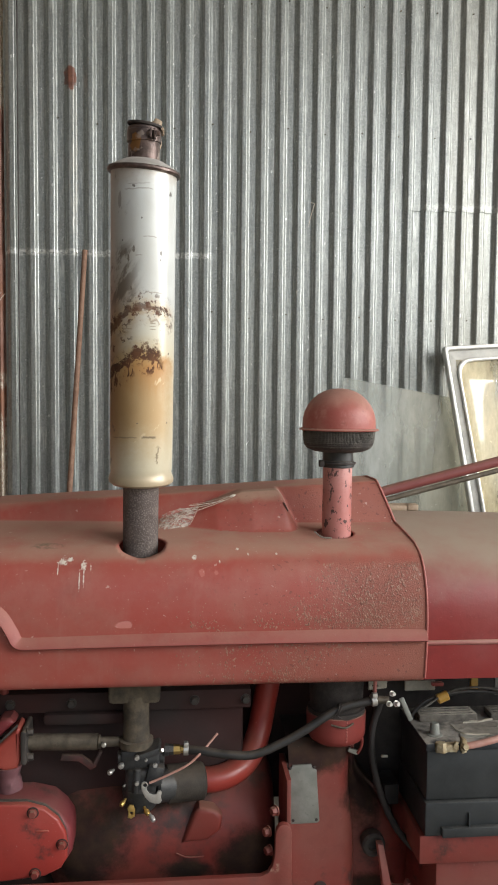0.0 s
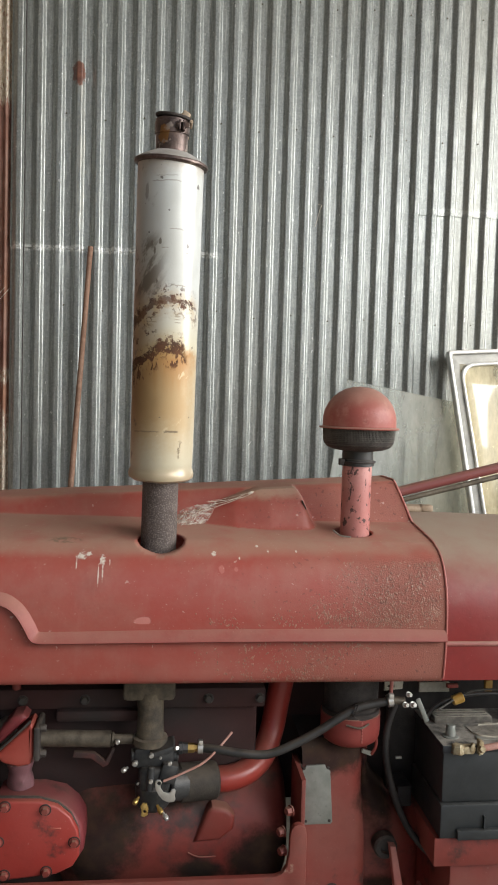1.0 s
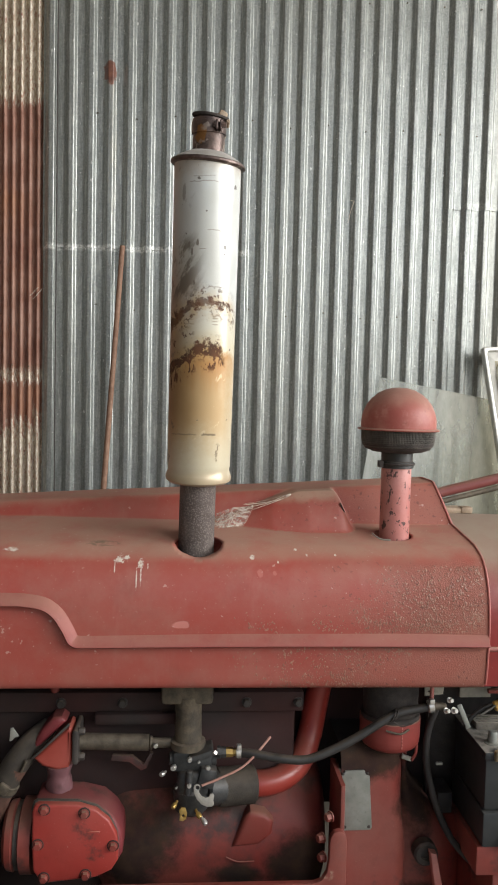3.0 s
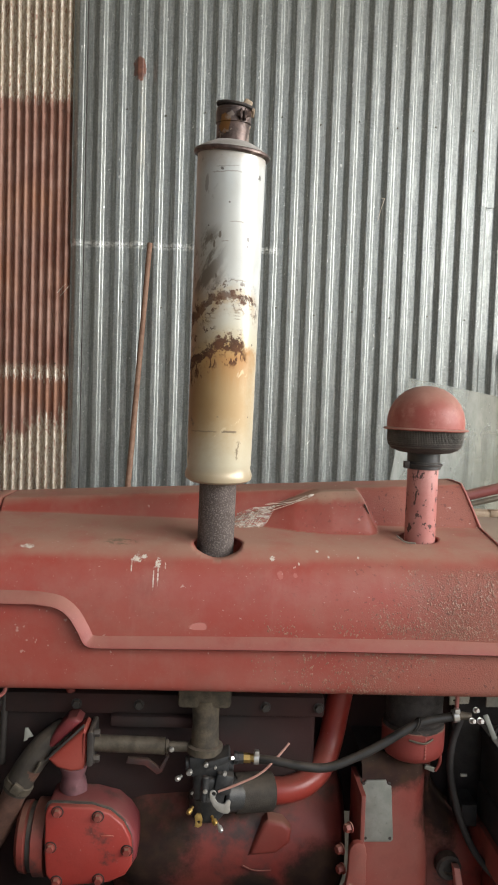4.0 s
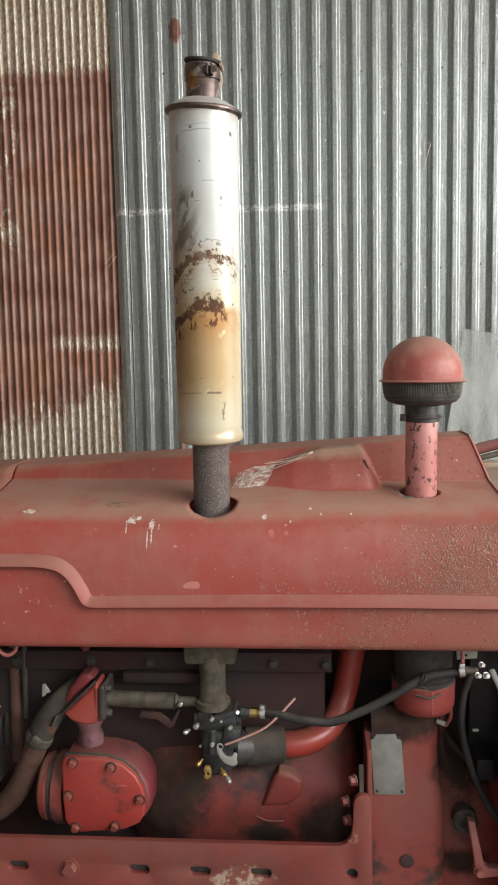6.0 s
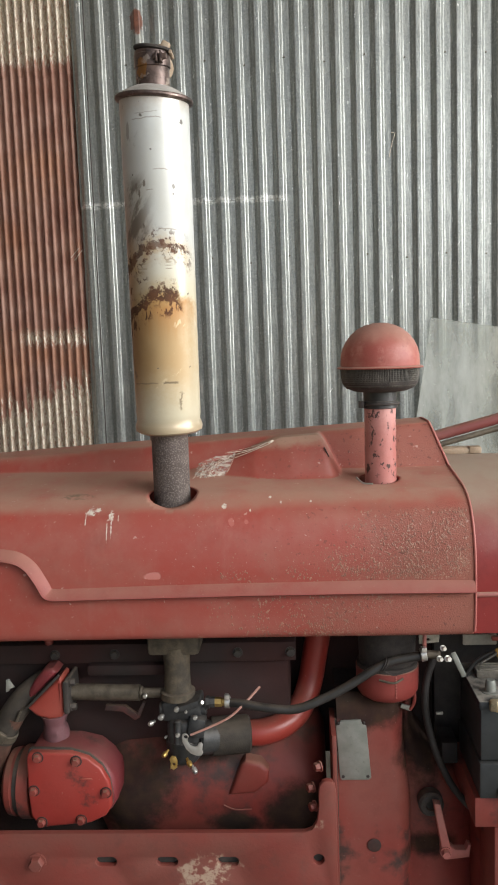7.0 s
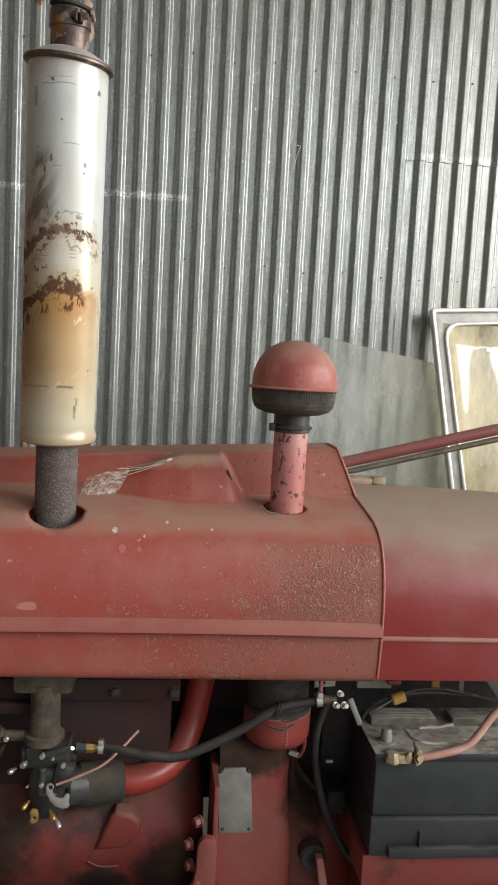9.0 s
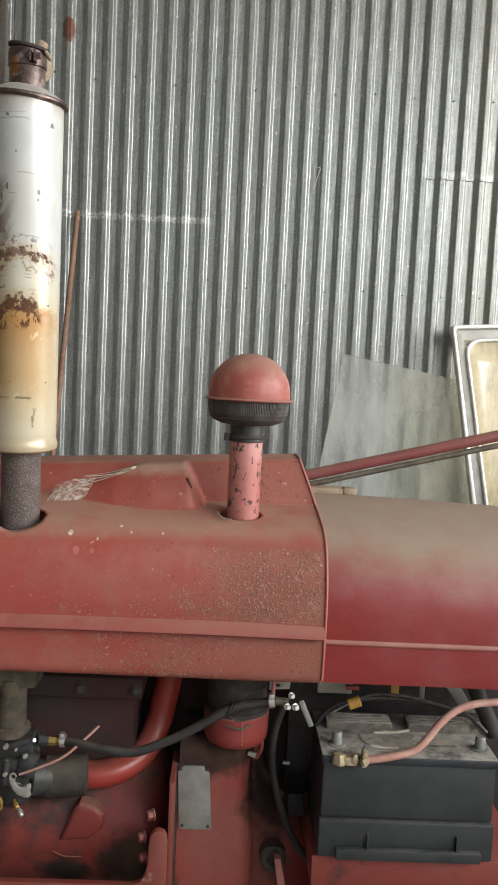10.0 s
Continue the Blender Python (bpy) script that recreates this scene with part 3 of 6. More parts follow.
RAIL_RED = rail_paint()
BRIGHT_RED = paint("cover_enamel", (0.33, 0.045, 0.03), (0.34, 0.075, 0.055), 0.4)
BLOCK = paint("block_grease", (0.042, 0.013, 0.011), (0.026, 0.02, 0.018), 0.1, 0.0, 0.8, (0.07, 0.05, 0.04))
OILED_RED = paint("oily_cover_enamel", (0.33, 0.034, 0.026), (0.33, 0.055, 0.043), 0.2, 0.06, 0.42)
COVER_RED = paint("side_cover_enamel", (0.2, 0.028, 0.021), (0.22, 0.045, 0.034), 0.25, 0.45, stains_and_shade=((-0.13, 0.85, 0.08, 0.1), (0.19, 0.81, 0.075, 0.06), (0.0, 0.93, 0.1, 0.04), (0.06, 0.79, 0.05, 0.025)))
MAUVE = paint("overspray_enamel", (0.12, 0.05, 0.055), (0.2, 0.09, 0.1), 0.3, 0.3)
PIPE_RED = paint("glossy_pipe_enamel", (0.3, 0.036, 0.026), (0.32, 0.06, 0.045), 0.3, rough=0.32)
# first two patches paint the shade on the bell's top and receding side
HOUSE_RED = paint("housing_enamel", (0.25, 0.042, 0.032), (0.25, 0.078, 0.06), 0.12, 0.18, stains_and_shade=((0.29, 1.01, 0.1, 0.05), (0.41, 0.93, 0.05, 0.09), (0.42, 0.72, 0.05, 0.03)))
GREASY = paint("greasy_casting", (0.14, 0.026, 0.022), (0.17, 0.04, 0.034), 0.4, 0.75, 0.6)
CUP_RED = paint("cup_enamel", (0.24, 0.04, 0.032), (0.3, 0.085, 0.07), 0.6, 0.3)
SHELL = muffler_metal()
ZINC = galvanized()
RUSTED = rusty_sheet("rusted_sheet", True, False)
RUSTED_TOP = rusty_sheet("half_rusted_sheet", False, True)
IRON = plain("sooty_iron", (0.035, 0.03, 0.027), (0.075, 0.062, 0.055), 0.8, 0.2, 60, 0.4)
def stack_iron():
    """Burnt pipe: dark scale with pale gritty specks."""
    n = Nodes("burnt_stack_iron")
    color = n.mix(n.step(n.noise(25, 5), 0.35, 0.7), (0.085, 0.066, 0.058), (0.135, 0.108, 0.096))
    grit = n.step(n.noise(420, 3, 0.6), 0.48, 0.66)
    color = n.mix(n.math("MULTIPLY", grit, 0.8), color, (0.24, 0.2, 0.18))
    n.bump(n.math("ADD", grit, n.noise(120, 3)), 0.5, 0.0015)
    return n.done(color, 0.85)


STACK = stack_iron()
TAN_STEEL = plain("tan_rusted_steel", (0.28, 0.2, 0.13), (0.42, 0.33, 0.24), 0.7, 0.1, 60, 0.3)
DARK = plain("greasy_black_casting", (0.034, 0.029, 0.026), (0.062, 0.053, 0.047), 0.6, 0.1, 30, 0.3, 0.4)
PIPE = plain("dull_steel_pipe", (0.075, 0.062, 0.046), (0.16, 0.135, 0.1), 0.6, 0.5, 50, 0.2, 0.3)
RUSTY = plain("rusty_pipe", (0.075, 0.036, 0.025), (0.15, 0.075, 0.052), 0.75, 0.1, 35, 0.4, 0.3)
MANIFOLD = plain("dirty_manifold_iron", (0.045, 0.037, 0.028), (0.15, 0.12, 0.08), 0.8, 0.1, 28, 0.5, 0.4)
ZAMAK = plain("carburettor_casting", (0.04, 0.042, 0.044), (0.085, 0.085, 0.083), 0.5, 0.5, 60, 0.25, 0.2)
STEEL = plain("bright_steel", (0.55, 0.54, 0.5), (0.7, 0.68, 0.64), 0.32, 0.8, 60, 0.1)
TAG = plain("dull_name_plate", (0.2, 0.21, 0.185), (0.3, 0.305, 0.275), 0.55, 0.3, 20, 0.15)
PLATE = plain("aluminium_plate", (0.36, 0.36, 0.32), (0.45, 0.45, 0.4), 0.5, 0.45, 20, 0.1)
BRASS = plain("brass", (0.5, 0.32, 0.09), (0.62, 0.43, 0.15), 0.35, 0.8, 60, 0.1)
RUBBER = plain("black_rubber", (0.02, 0.019, 0.018), (0.034, 0.032, 0.03), 0.42, 0.0, 40, 0.15, 0.25)
OLD_RUBBER = plain("old_rubber_sleeve", (0.028, 0.023, 0.018), (0.055, 0.045, 0.034), 0.75, 0.0, 40, 0.4, 0.3)
PLASTIC = plain("battery_plastic", (0.022, 0.026, 0.028), (0.04, 0.045, 0.047), 0.45, 0.0, 14, 0.1, 0.55, (0.13, 0.13, 0.12))
LID = plain("dusty_lid_plastic", (0.014, 0.017, 0.021), (0.028, 0.032, 0.037), 0.5, 0.0, 34, 0.5, 1.0, (0.36, 0.335, 0.29))
DUSTY = plain("dusty_battery_top", (0.08, 0.072, 0.062), (0.22, 0.2, 0.165), 0.9, 0.0, 40, 0.5, 0.9, (0.36, 0.33, 0.275))
PINK_CABLE = plain("faded_red_cable", (0.44, 0.2, 0.155), (0.56, 0.33, 0.275), 0.55, 0.0, 40, 0.1, 0.3)
CORRODED = plain("corroded_terminal", (0.28, 0.2, 0.1), (0.5, 0.44, 0.3), 0.6, 0.4, 70, 0.4)
WOOD = plain("weathered_rod", (0.2, 0.105, 0.065), (0.3, 0.18, 0.12), 0.7, 0.0, 40, 0.2)
def web_film():
    """Dusty cobweb: a torn film of fibres, open between them."""
    n = Nodes("dusty_web")
    fibres = n.noise(120, 6, 0.8, n.stretch(0.5, 1.0, 1.6))
    n.done((0.78, 0.71, 0.62), 0.95)
    clear, both = n.tree.nodes.new("ShaderNodeBsdfTransparent"), n.tree.nodes.new("ShaderNodeMixShader")
    n.plug(n.math("MULTIPLY", n.step(fibres, 0.38, 0.66), 0.62), both.inputs[0])
    n.tree.links.new(clear.outputs[0], both.inputs[1])
    n.tree.links.new(n.bsdf.outputs[0], both.inputs[2])
    n.tree.links.new(both.outputs[0], n.tree.nodes["Material Output"].inputs[0])
    return n.mat


WEB = web_film()
STRAND = plain("dusty_strand", (0.6, 0.52, 0.43), (0.74, 0.66, 0.56), 0.95, 0.0, 60, 0.3)
ROD_RED = paint("rod_enamel", (0.2, 0.05, 0.045), (0.24, 0.085, 0.075), 0.5)
FRAME_METAL = plain("window_frame_aluminium", (0.62, 0.61, 0.57), (0.78, 0.77, 0.72), 0.35, 0.35, 20, 0.1)
FLANGE = plain("dull_window_flange", (0.36, 0.35, 0.32), (0.5, 0.49, 0.44), 0.5, 0.3, 16, 0.2)
GLASS = pane_glass("dirty_glass", (0.86, 0.88, 0.84), 0.72, (0.44, 0.45, 0.42), 0.16)
# bright cream film: the outdoors mirrored in the pane, painted into its colour
SCREEN_GLASS = pane_glass("glossy_pane", (0.88, 0.88, 0.83), 0.85, (0.84, 0.8, 0.68), 0.04, 0.12)
CONCRETE = plain("dirty_concrete", (0.2, 0.185, 0.16), (0.3, 0.28, 0.25), 0.85, 0.0, 3, 0.3)
BOARD = plain("shed_board", (0.24, 0.2, 0.16), (0.34, 0.3, 0.25), 0.8, 0.0, 4, 0.2)
TYRE = plain("tyre_rubber", (0.018, 0.018, 0.018), (0.04, 0.038, 0.035), 0.8, 0.0, 20, 0.3)
ORANGE = plain("orange_tape", (0.5, 0.27, 0.04), (0.6, 0.36, 0.1), 0.5, 0.0, 40, 0.1)
CREAM = plain("dirty_cream_paint", (0.36, 0.33, 0.26), (0.5, 0.46, 0.37), 0.7, 0.0, 40, 0.3, 0.4)
PRIMER = plain("grey_firewall", (0.12, 0.11, 0.095), (0.18, 0.165, 0.145), 0.7, 0.1, 15, 0.2, 0.4)

# ---------------------------------------------------------------- mesh tools


def finish(bm, material, base, angle=38):
    bmesh.ops.recalc_face_normals(bm, faces=bm.faces)
    bmesh.ops.translate(bm, verts=bm.verts, vec=-Vector(base))
    for f in bm.faces:
        f.smooth = True
    me = bpy.data.meshes.new("mesh")
    bm.to_mesh(me)
    bm.free()
    me.materials.append(material)
    me.set_sharp_from_angle(angle=radians(angle))
    return me


def thing(name, at, label, category, group="", kind=""):
    """An Empty at the base of a thing, which parents its parts."""
    ob = new(name)
    ob.location = at
    ob.empty_display_size = 0.05
    ob["base"] = tuple(at)
    return tagged(ob, label, category, group, kind)


def part(name, bm, material, parent, label="", angle=38):
    ob = new(name, finish(bm, material, parent["base"], angle))
    ob.parent = parent
    ob["base"] = tuple(parent["base"])
    return tagged(ob, label)


def solid(name, bm, material, label="", category="", group="", kind="", base=(0, 0, 0), angle=38):
    """A thing or piece of the setting that is one mesh."""
    ob = new(name, finish(bm, material, base, angle))
    ob.location = base
    ob["base"] = tuple(base)
    return tagged(ob, label, category, group, kind)


def box(bm, lo, hi, bevel=0.0, seg=2, turn=None):
    lo, hi = Vector(lo), Vector(hi)
    mid, size = (lo + hi) / 2, hi - lo
    m = Matrix.Translation(mid) @ (turn or Matrix()) @ Matrix.Diagonal((*size, 1))
    vs = bmesh.ops.create_cube(bm, size=1, matrix=m)["verts"]
    if bevel:
        bmesh.ops.bevel(bm, geom=list({e for v in vs for e in v.link_edges}), offset=bevel, segments=seg, profile=0.5, affect="EDGES")
    return bm


def boxed(lo, hi, bevel=0.0, seg=2, turn=None):
    return box(bmesh.new(), lo, hi, bevel, seg, turn)


def basis(axis):
    a = Vector(axis).normalized()
    side = a.cross(Vector((0, 0, 1)) if abs(a.z) < 0.9 else Vector((1, 0, 0))).normalized()
    return a, side, side.cross(a)


def lathe(bm, origin, axis, profile, seg=40):
    """Turns rows of (distance along the axis, radius) about it; the ends are closed."""
    a, u, v = basis(axis)
    o, rings = Vector(origin), []
    for d, r in profile:
        rings.append([bm.verts.new(o + a * d + (u * math.cos(k * math.tau / seg) + v * math.sin(k * math.tau / seg)) * max(r, 1e-5)) for k in range(seg)])
    for low, high in zip(rings, rings[1:]):
        for k in range(seg):
            bm.faces.new((low[k], low[(k + 1) % seg], high[(k + 1) % seg], high[k]))
    bm.faces.new(rings[0][::-1])
    bm.faces.new(rings[-1])
    return bm


def lathed(origin, axis, profile, seg=40):
    return lathe(bmesh.new(), origin, axis, profile, seg)


def rod(bm, a, b, r, seg=16, soft=0.0):
    d = (Vector(b) - Vector(a)).length
    s = min(soft, r * 0.9, d * 0.4)
    rows = [(0, r - s), (s, r), (d - s, r), (d, r - s)] if s else [(0, r), (d, r)]
    return lathe(bm, a, Vector(b) - Vector(a), rows, seg)


def curve_points(points, n):
    """A smooth line through the points (Catmull-Rom)."""
    p = [Vector(q) for q in points]
    p = [p[0] * 2 - p[1], *p, p[-1] * 2 - p[-2]]
    out = []
    for a, b, c, d in zip(p, p[1:], p[2:], p[3:]):
        for k in range(n):
            t = k / n
            out.append(0.5 * ((2 * b) + (c - a) * t + (2 * a - 5 * b + 4 * c - d) * t * t + (3 * b - a - 3 * c + d) * t ** 3))
    return out + [p[-2]]


def tube(bm, points, radius, n=8, seg=14, rough=0.0):
    """A round bar along a smooth line; radius is a number or a function of 0..1."""
    line = curve_points(points, n)
    rings, u = [], None
    for k, q in enumerate(line):
        way = (line[min(k + 1, len(line) - 1)] - line[max(k - 1, 0)]).normalized()
        u = (u - way * u.dot(way)).normalized() if u else basis(way)[1]
        v = way.cross(u)
        r = radius(k / (len(line) - 1)) if callable(radius) else radius
        ring = []
        for j in range(seg):
            ang = j * math.tau / seg
            wob = 1 + rough * noise.noise(q * 60 + Vector((j, 0, 0)))
            ring.append(bm.verts.new(q + (u * math.cos(ang) + v * math.sin(ang)) * r * wob))
        rings.append(ring)
    for low, high in zip(rings, rings[1:]):
        for j in range(seg):
            bm.faces.new((low[j], low[(j + 1) % seg], high[(j + 1) % seg], high[j]))
    bm.faces.new(rings[0][::-1])
    bm.faces.new(rings[-1])
    return bm


def slab(bm, outline, holes, y0, y1, bevel=0.0, seg=2):
    """A plate in the x, z plane between two depths, with its outline rounded off and holes right through."""
    loops = [[bm.verts.new((x, y0, z)) for x, z in loop] for loop in (outline, *holes)]
    edges = [bm.edges.new((loop[k], loop[(k + 1) % len(loop)])) for loop in loops for k in range(len(loop))]
    front = [g for g in bmesh.ops.triangle_fill(bm, use_beauty=True, use_dissolve=False, edges=edges, normal=(0, -1, 0))["geom"] if isinstance(g, bmesh.types.BMFace)]
    rim = {e for loop in loops for k, v in enumerate(loop) for e in v.link_edges if len(e.link_faces) == 1}
    made = bmesh.ops.extrude_face_region(bm, geom=front)["geom"]
    bmesh.ops.translate(bm, verts=[g for g in made if isinstance(g, bmesh.types.BMVert)], vec=(0, y1 - y0, 0))
    if bevel:
        bmesh.ops.bevel(bm, geom=list(rim), offset=bevel, segments=seg, profile=0.5, affect="EDGES")
    return bm


def round_loop(x0, z0, x1, z1, r, n=6):
    """A rectangle with rounded corners, as an outline."""
    out = []
    for cx, cz, start in ((x1 - r, z1 - r, 0), (x0 + r, z1 - r, 90), (x0 + r, z0 + r, 180), (x1 - r, z0 + r, 270)):
        out += [(cx + r * math.cos(radians(start + 90 * k / n)), cz + r * math.sin(radians(start + 90 * k / n))) for k in range(n + 1)]
    return out


def ring_loop(x, z, r, n=16):
    return [(x + r * math.cos(k * math.tau / n), z + r * math.sin(k * math.tau / n)) for k in range(n)]


def hex_bolt(bm, at, axis, r, h):
    """A hexagon head on a washer."""
    at, a = Vector(at), Vector(axis).normalized()
    lathe(bm, at, a, [(0, r * 1.25), (h * 0.18, r * 1.25)], 18)
    lathe(bm, at + a * h * 0.18, a, [(0, r), (h * 0.65, r), (h * 0.82, r * 0.86)], 6)
    return bm


def grid(bm, rows):
    """Quads between rows of points; returns the vertices, row by row."""
    vs = [[bm.verts.new(p) for p in row] for row in rows]
    for low, high in zip(vs, vs[1:]):
        for k in range(len(low) - 1):
            bm.faces.new((low[k], low[k + 1], high[k + 1], high[k]))
    return vs

# ---------------------------------------------------------------- the shed
WALL_Y, PITCH, RIB0 = 3.403, 0.0776, 0.012


def slab_box(name, lo, hi, material, label, category):
    return solid(name, boxed(lo, hi), material, label, category, kind="structure")


slab_box("floor", (-6, -2, -0.15), (6.8, 3.6, 0.0), CONCRETE, "worn dirty concrete floor of the shed", "floor")
slab_box("ground", (-90, -90, -0.5), (90, 90, -0.16), CONCRETE, "bare pale ground outside the open shed", "ground")
slab_box("ceiling", (-6, -2.1, 5.2), (6.9, 3.6, 5.3), BOARD, "plain boarded underside of the shed roof", "ceiling")
slab_box("wall_west", (-6.1, -2.1, 0), (-6, 3.6, 5.2), BOARD, "plain boarded end wall of the shed", "wall")
slab_box("wall_east", (6.8, 1.9, 0), (6.9, 3.6, 5.2), BOARD, "plain boarded piece of the shed's open end", "wall")
slab_box("lintel", (6.8, -2.1, 4.9), (6.9, 1.9, 5.2), BOARD, "plain board over the open end", "trim")
slab_box("wall_south", (-6, -2.1, 0), (-1.0, -2, 5.2), BOARD, "plain boarded wall beside the open front", "wall")
slab_box("lintel", (-1.0, -2.1, 4.9), (6.8, -2, 5.2), BOARD, "plain board over the open front", "trim")
wall = slab_box("wall_north", (-6, 3.5, 0), (6.8, 3.6, 5.2), BOARD, "shed wall clad in corrugated iron sheets", "wall")


def rib(u, flat):
    """Height of a pressed rib, 1 on the crest and -1 in the valley; flat: widths of the crest and of its two slopes."""
    top, rise, fall = flat
    u = (u + 0.5) % 1.0 - 0.5
    s = (abs(u) - top / 2) / (rise if u < 0 else fall)
    s = min(max(s, 0.0), 1.0)
    return 1 - 2 * (0.6 * s + 0.4 * s * s * (3 - 2 * s))


def corrugated(name, x0, x1, z0, z1, pitch, crest, depth, y, material, label, ragged=0.0, seg=26, flat=(0.25, 0.24, 0.14)):
    """One corrugated sheet, crests at crest + k * pitch, 1.6 mm thick."""
    bm = bmesh.new()
    count = int((x1 - x0) / pitch * seg)
    heights = [z0 + (z1 - z0) * k / 14 for k in range(15)]
    rows = []
    for k, z in enumerate(heights):
        row = []
        for j in range(count + 1):
            x = x0 + (x1 - x0) * j / count
            c = rib((x - crest) / pitch, flat)
            sway = 0.004 * noise.noise((x * 1.3, z * 0.9, 1.7)) + 0.0012 * noise.noise((x * 9, z * 2.5, 4.2))
            low = ragged * noise.noise((x * 40, 3.1, 0.2)) if k == 0 else 0.0
            row.append((x, y - depth * c + sway, z + low))
        rows.append(row)
    front = grid(bm, rows)
    back = grid(bm, [[(px, py + 0.0016, pz) for px, py, pz in row] for row in rows])
    for a, b in ((front[0], back[0]), (front[-1], back[-1]), ([r[0] for r in front], [r[0] for r in back]), ([r[-1] for r in front], [r[-1] for r in back])):
        for k in range(len(a) - 1):
            bm.faces.new((a[k], a[k + 1], b[k + 1], b[k]))
    return part(name, bm, material, wall, label, 60)


EDGE_L, EDGE_M, EDGE_R = -0.641, 0.2, 1.0295
Z = dict(pitch=PITCH, crest=RIB0, depth=0.0082, material=ZINC)
sheets = [
    corrugated("corrugated_sheet", EDGE_L, EDGE_M, 0.02, 2.294, y=WALL_Y + 0.0025, label="dull galvanized corrugated sheet", **Z),
    corrugated("corrugated_sheet", EDGE_L - 0.001, EDGE_M, 2.236, 5.18, y=WALL_Y - 0.0025, label="dull galvanized corrugated sheet with a rust spot", **Z),
    corrugated("corrugated_sheet", EDGE_M - 0.02, EDGE_R, 0.02, 5.18, y=WALL_Y + 0.0, label="dull galvanized corrugated sheet", **Z),
    corrugated("corrugated_sheet", EDGE_R - 0.03, 6.75, 0.02, 2.512, y=WALL_Y + 0.002, label="dull galvanized corrugated sheet", **Z),
    corrugated("corrugated_sheet", EDGE_R - 0.03, 6.75, 2.446, 5.18, y=WALL_Y - 0.0035, label="dull galvanized corrugated sheet", **Z),
    corrugated("small_ribbed_sheet", -5.9, -0.63, 0.02, 2.92, 0.0331, -0.663, 0.0125, WALL_Y + 0.022, RUSTED, "red-brown rusted sheet with small ribs", seg=12, flat=(0.24, 0.24, 0.24)),
    corrugated("small_ribbed_sheet", -5.9, -0.63, 2.757, 5.18, 0.0331, -0.663, 0.0125, WALL_Y + 0.018, RUSTED_TOP, "half-rusted sheet with small ribs", 0.022, 12, (0.24, 0.24, 0.24)),
]
# folded edge of the galvanized sheet where it laps the rusted one
bm = bmesh.new()
tube(bm, [(-0.5865, WALL_Y - 0.0115, 0.02), (-0.5855, WALL_Y - 0.011, 2.1), (-0.5845, WALL_Y - 0.0115, 5.17)], 0.0028, 4, 8)
part("sheet_fold", bm, DARK, wall, "dark folded edge of the sheet")

nail_bm = lathed((0, 0, 0), (0, -1, 0), [(0, 0.0036), (0.0014, 0.0034), (0.0024, 0.002)], 10)
nail_mesh = finish(nail_bm, PIPE, (0, 0, 0))
for row, z in enumerate((1.2, 2.0, 2.76, 3.27)):
    for k in range(-7, 22, 2):
        x = RIB0 + PITCH * (k + 1.335)
        if x < -0.53:
            continue
        nail = new("nail", nail_mesh)
        nail.parent = wall
        nail.location = (x, WALL_Y + 0.001, z + 0.012 * math.sin(k * 1.7) - 0.01 * x)
for k in range(26):
    nail = new("nail", nail_mesh)
    nail.parent = wall
    nail.location = (-0.696 - 0.0662 * k, WALL_Y + 0.0105, 1.755 + 0.006 * math.sin(k * 2.3))

for line in ([(0.617, 2.462, 0), (0.606, 2.43, 0), (0.592, 2.372, 0)], [(0.6, 2.463, 0), (0.617, 2.461, 0)], [(-0.675, 2.024, 0), (-0.64, 2.066, 0)], [(-0.688, 2.036, 0), (-0.655, 2.072, 0)]):
    bm = bmesh.new()
    tube(bm, [(x, WALL_Y - 0.013, z) for x, z, _ in line], 0.0011, 3, 5, 0.3)
    part("thread", bm, STRAND, wall, "pale dusty thread")

# a rod that leans on the wall
bm = bmesh.new()
tube(bm, [(-0.448, 3.14, 0.0), (-0.378, 3.3, 1.26), (-0.322, 3.386, 2.246)], lambda t: 0.0125 - 0.002 * t, 6, 12, 0.05)
solid("wooden_rod", bm, WOOD, "thin rust-brown wooden rod leaning on the corrugated wall", "rod", base=(-0.448, 3.14, 0))

# sheet of glass that leans on the wall, turned in its plane
bm = boxed((0, -0.003, -1.66), (0.8, 0.003, 0), 0.001, 1)
m = pose(0.745, 3.372, 1.744, -6.3, 9.9, 0)
bmesh.ops.transform(bm, matrix=m, verts=bm.verts)
pane = solid("glass_sheet", bm, GLASS, "dirty greenish sheet of glass leaning on the wall", "glass sheet", base=(0.55, 3.2, 0))
pane.visible_shadow = False


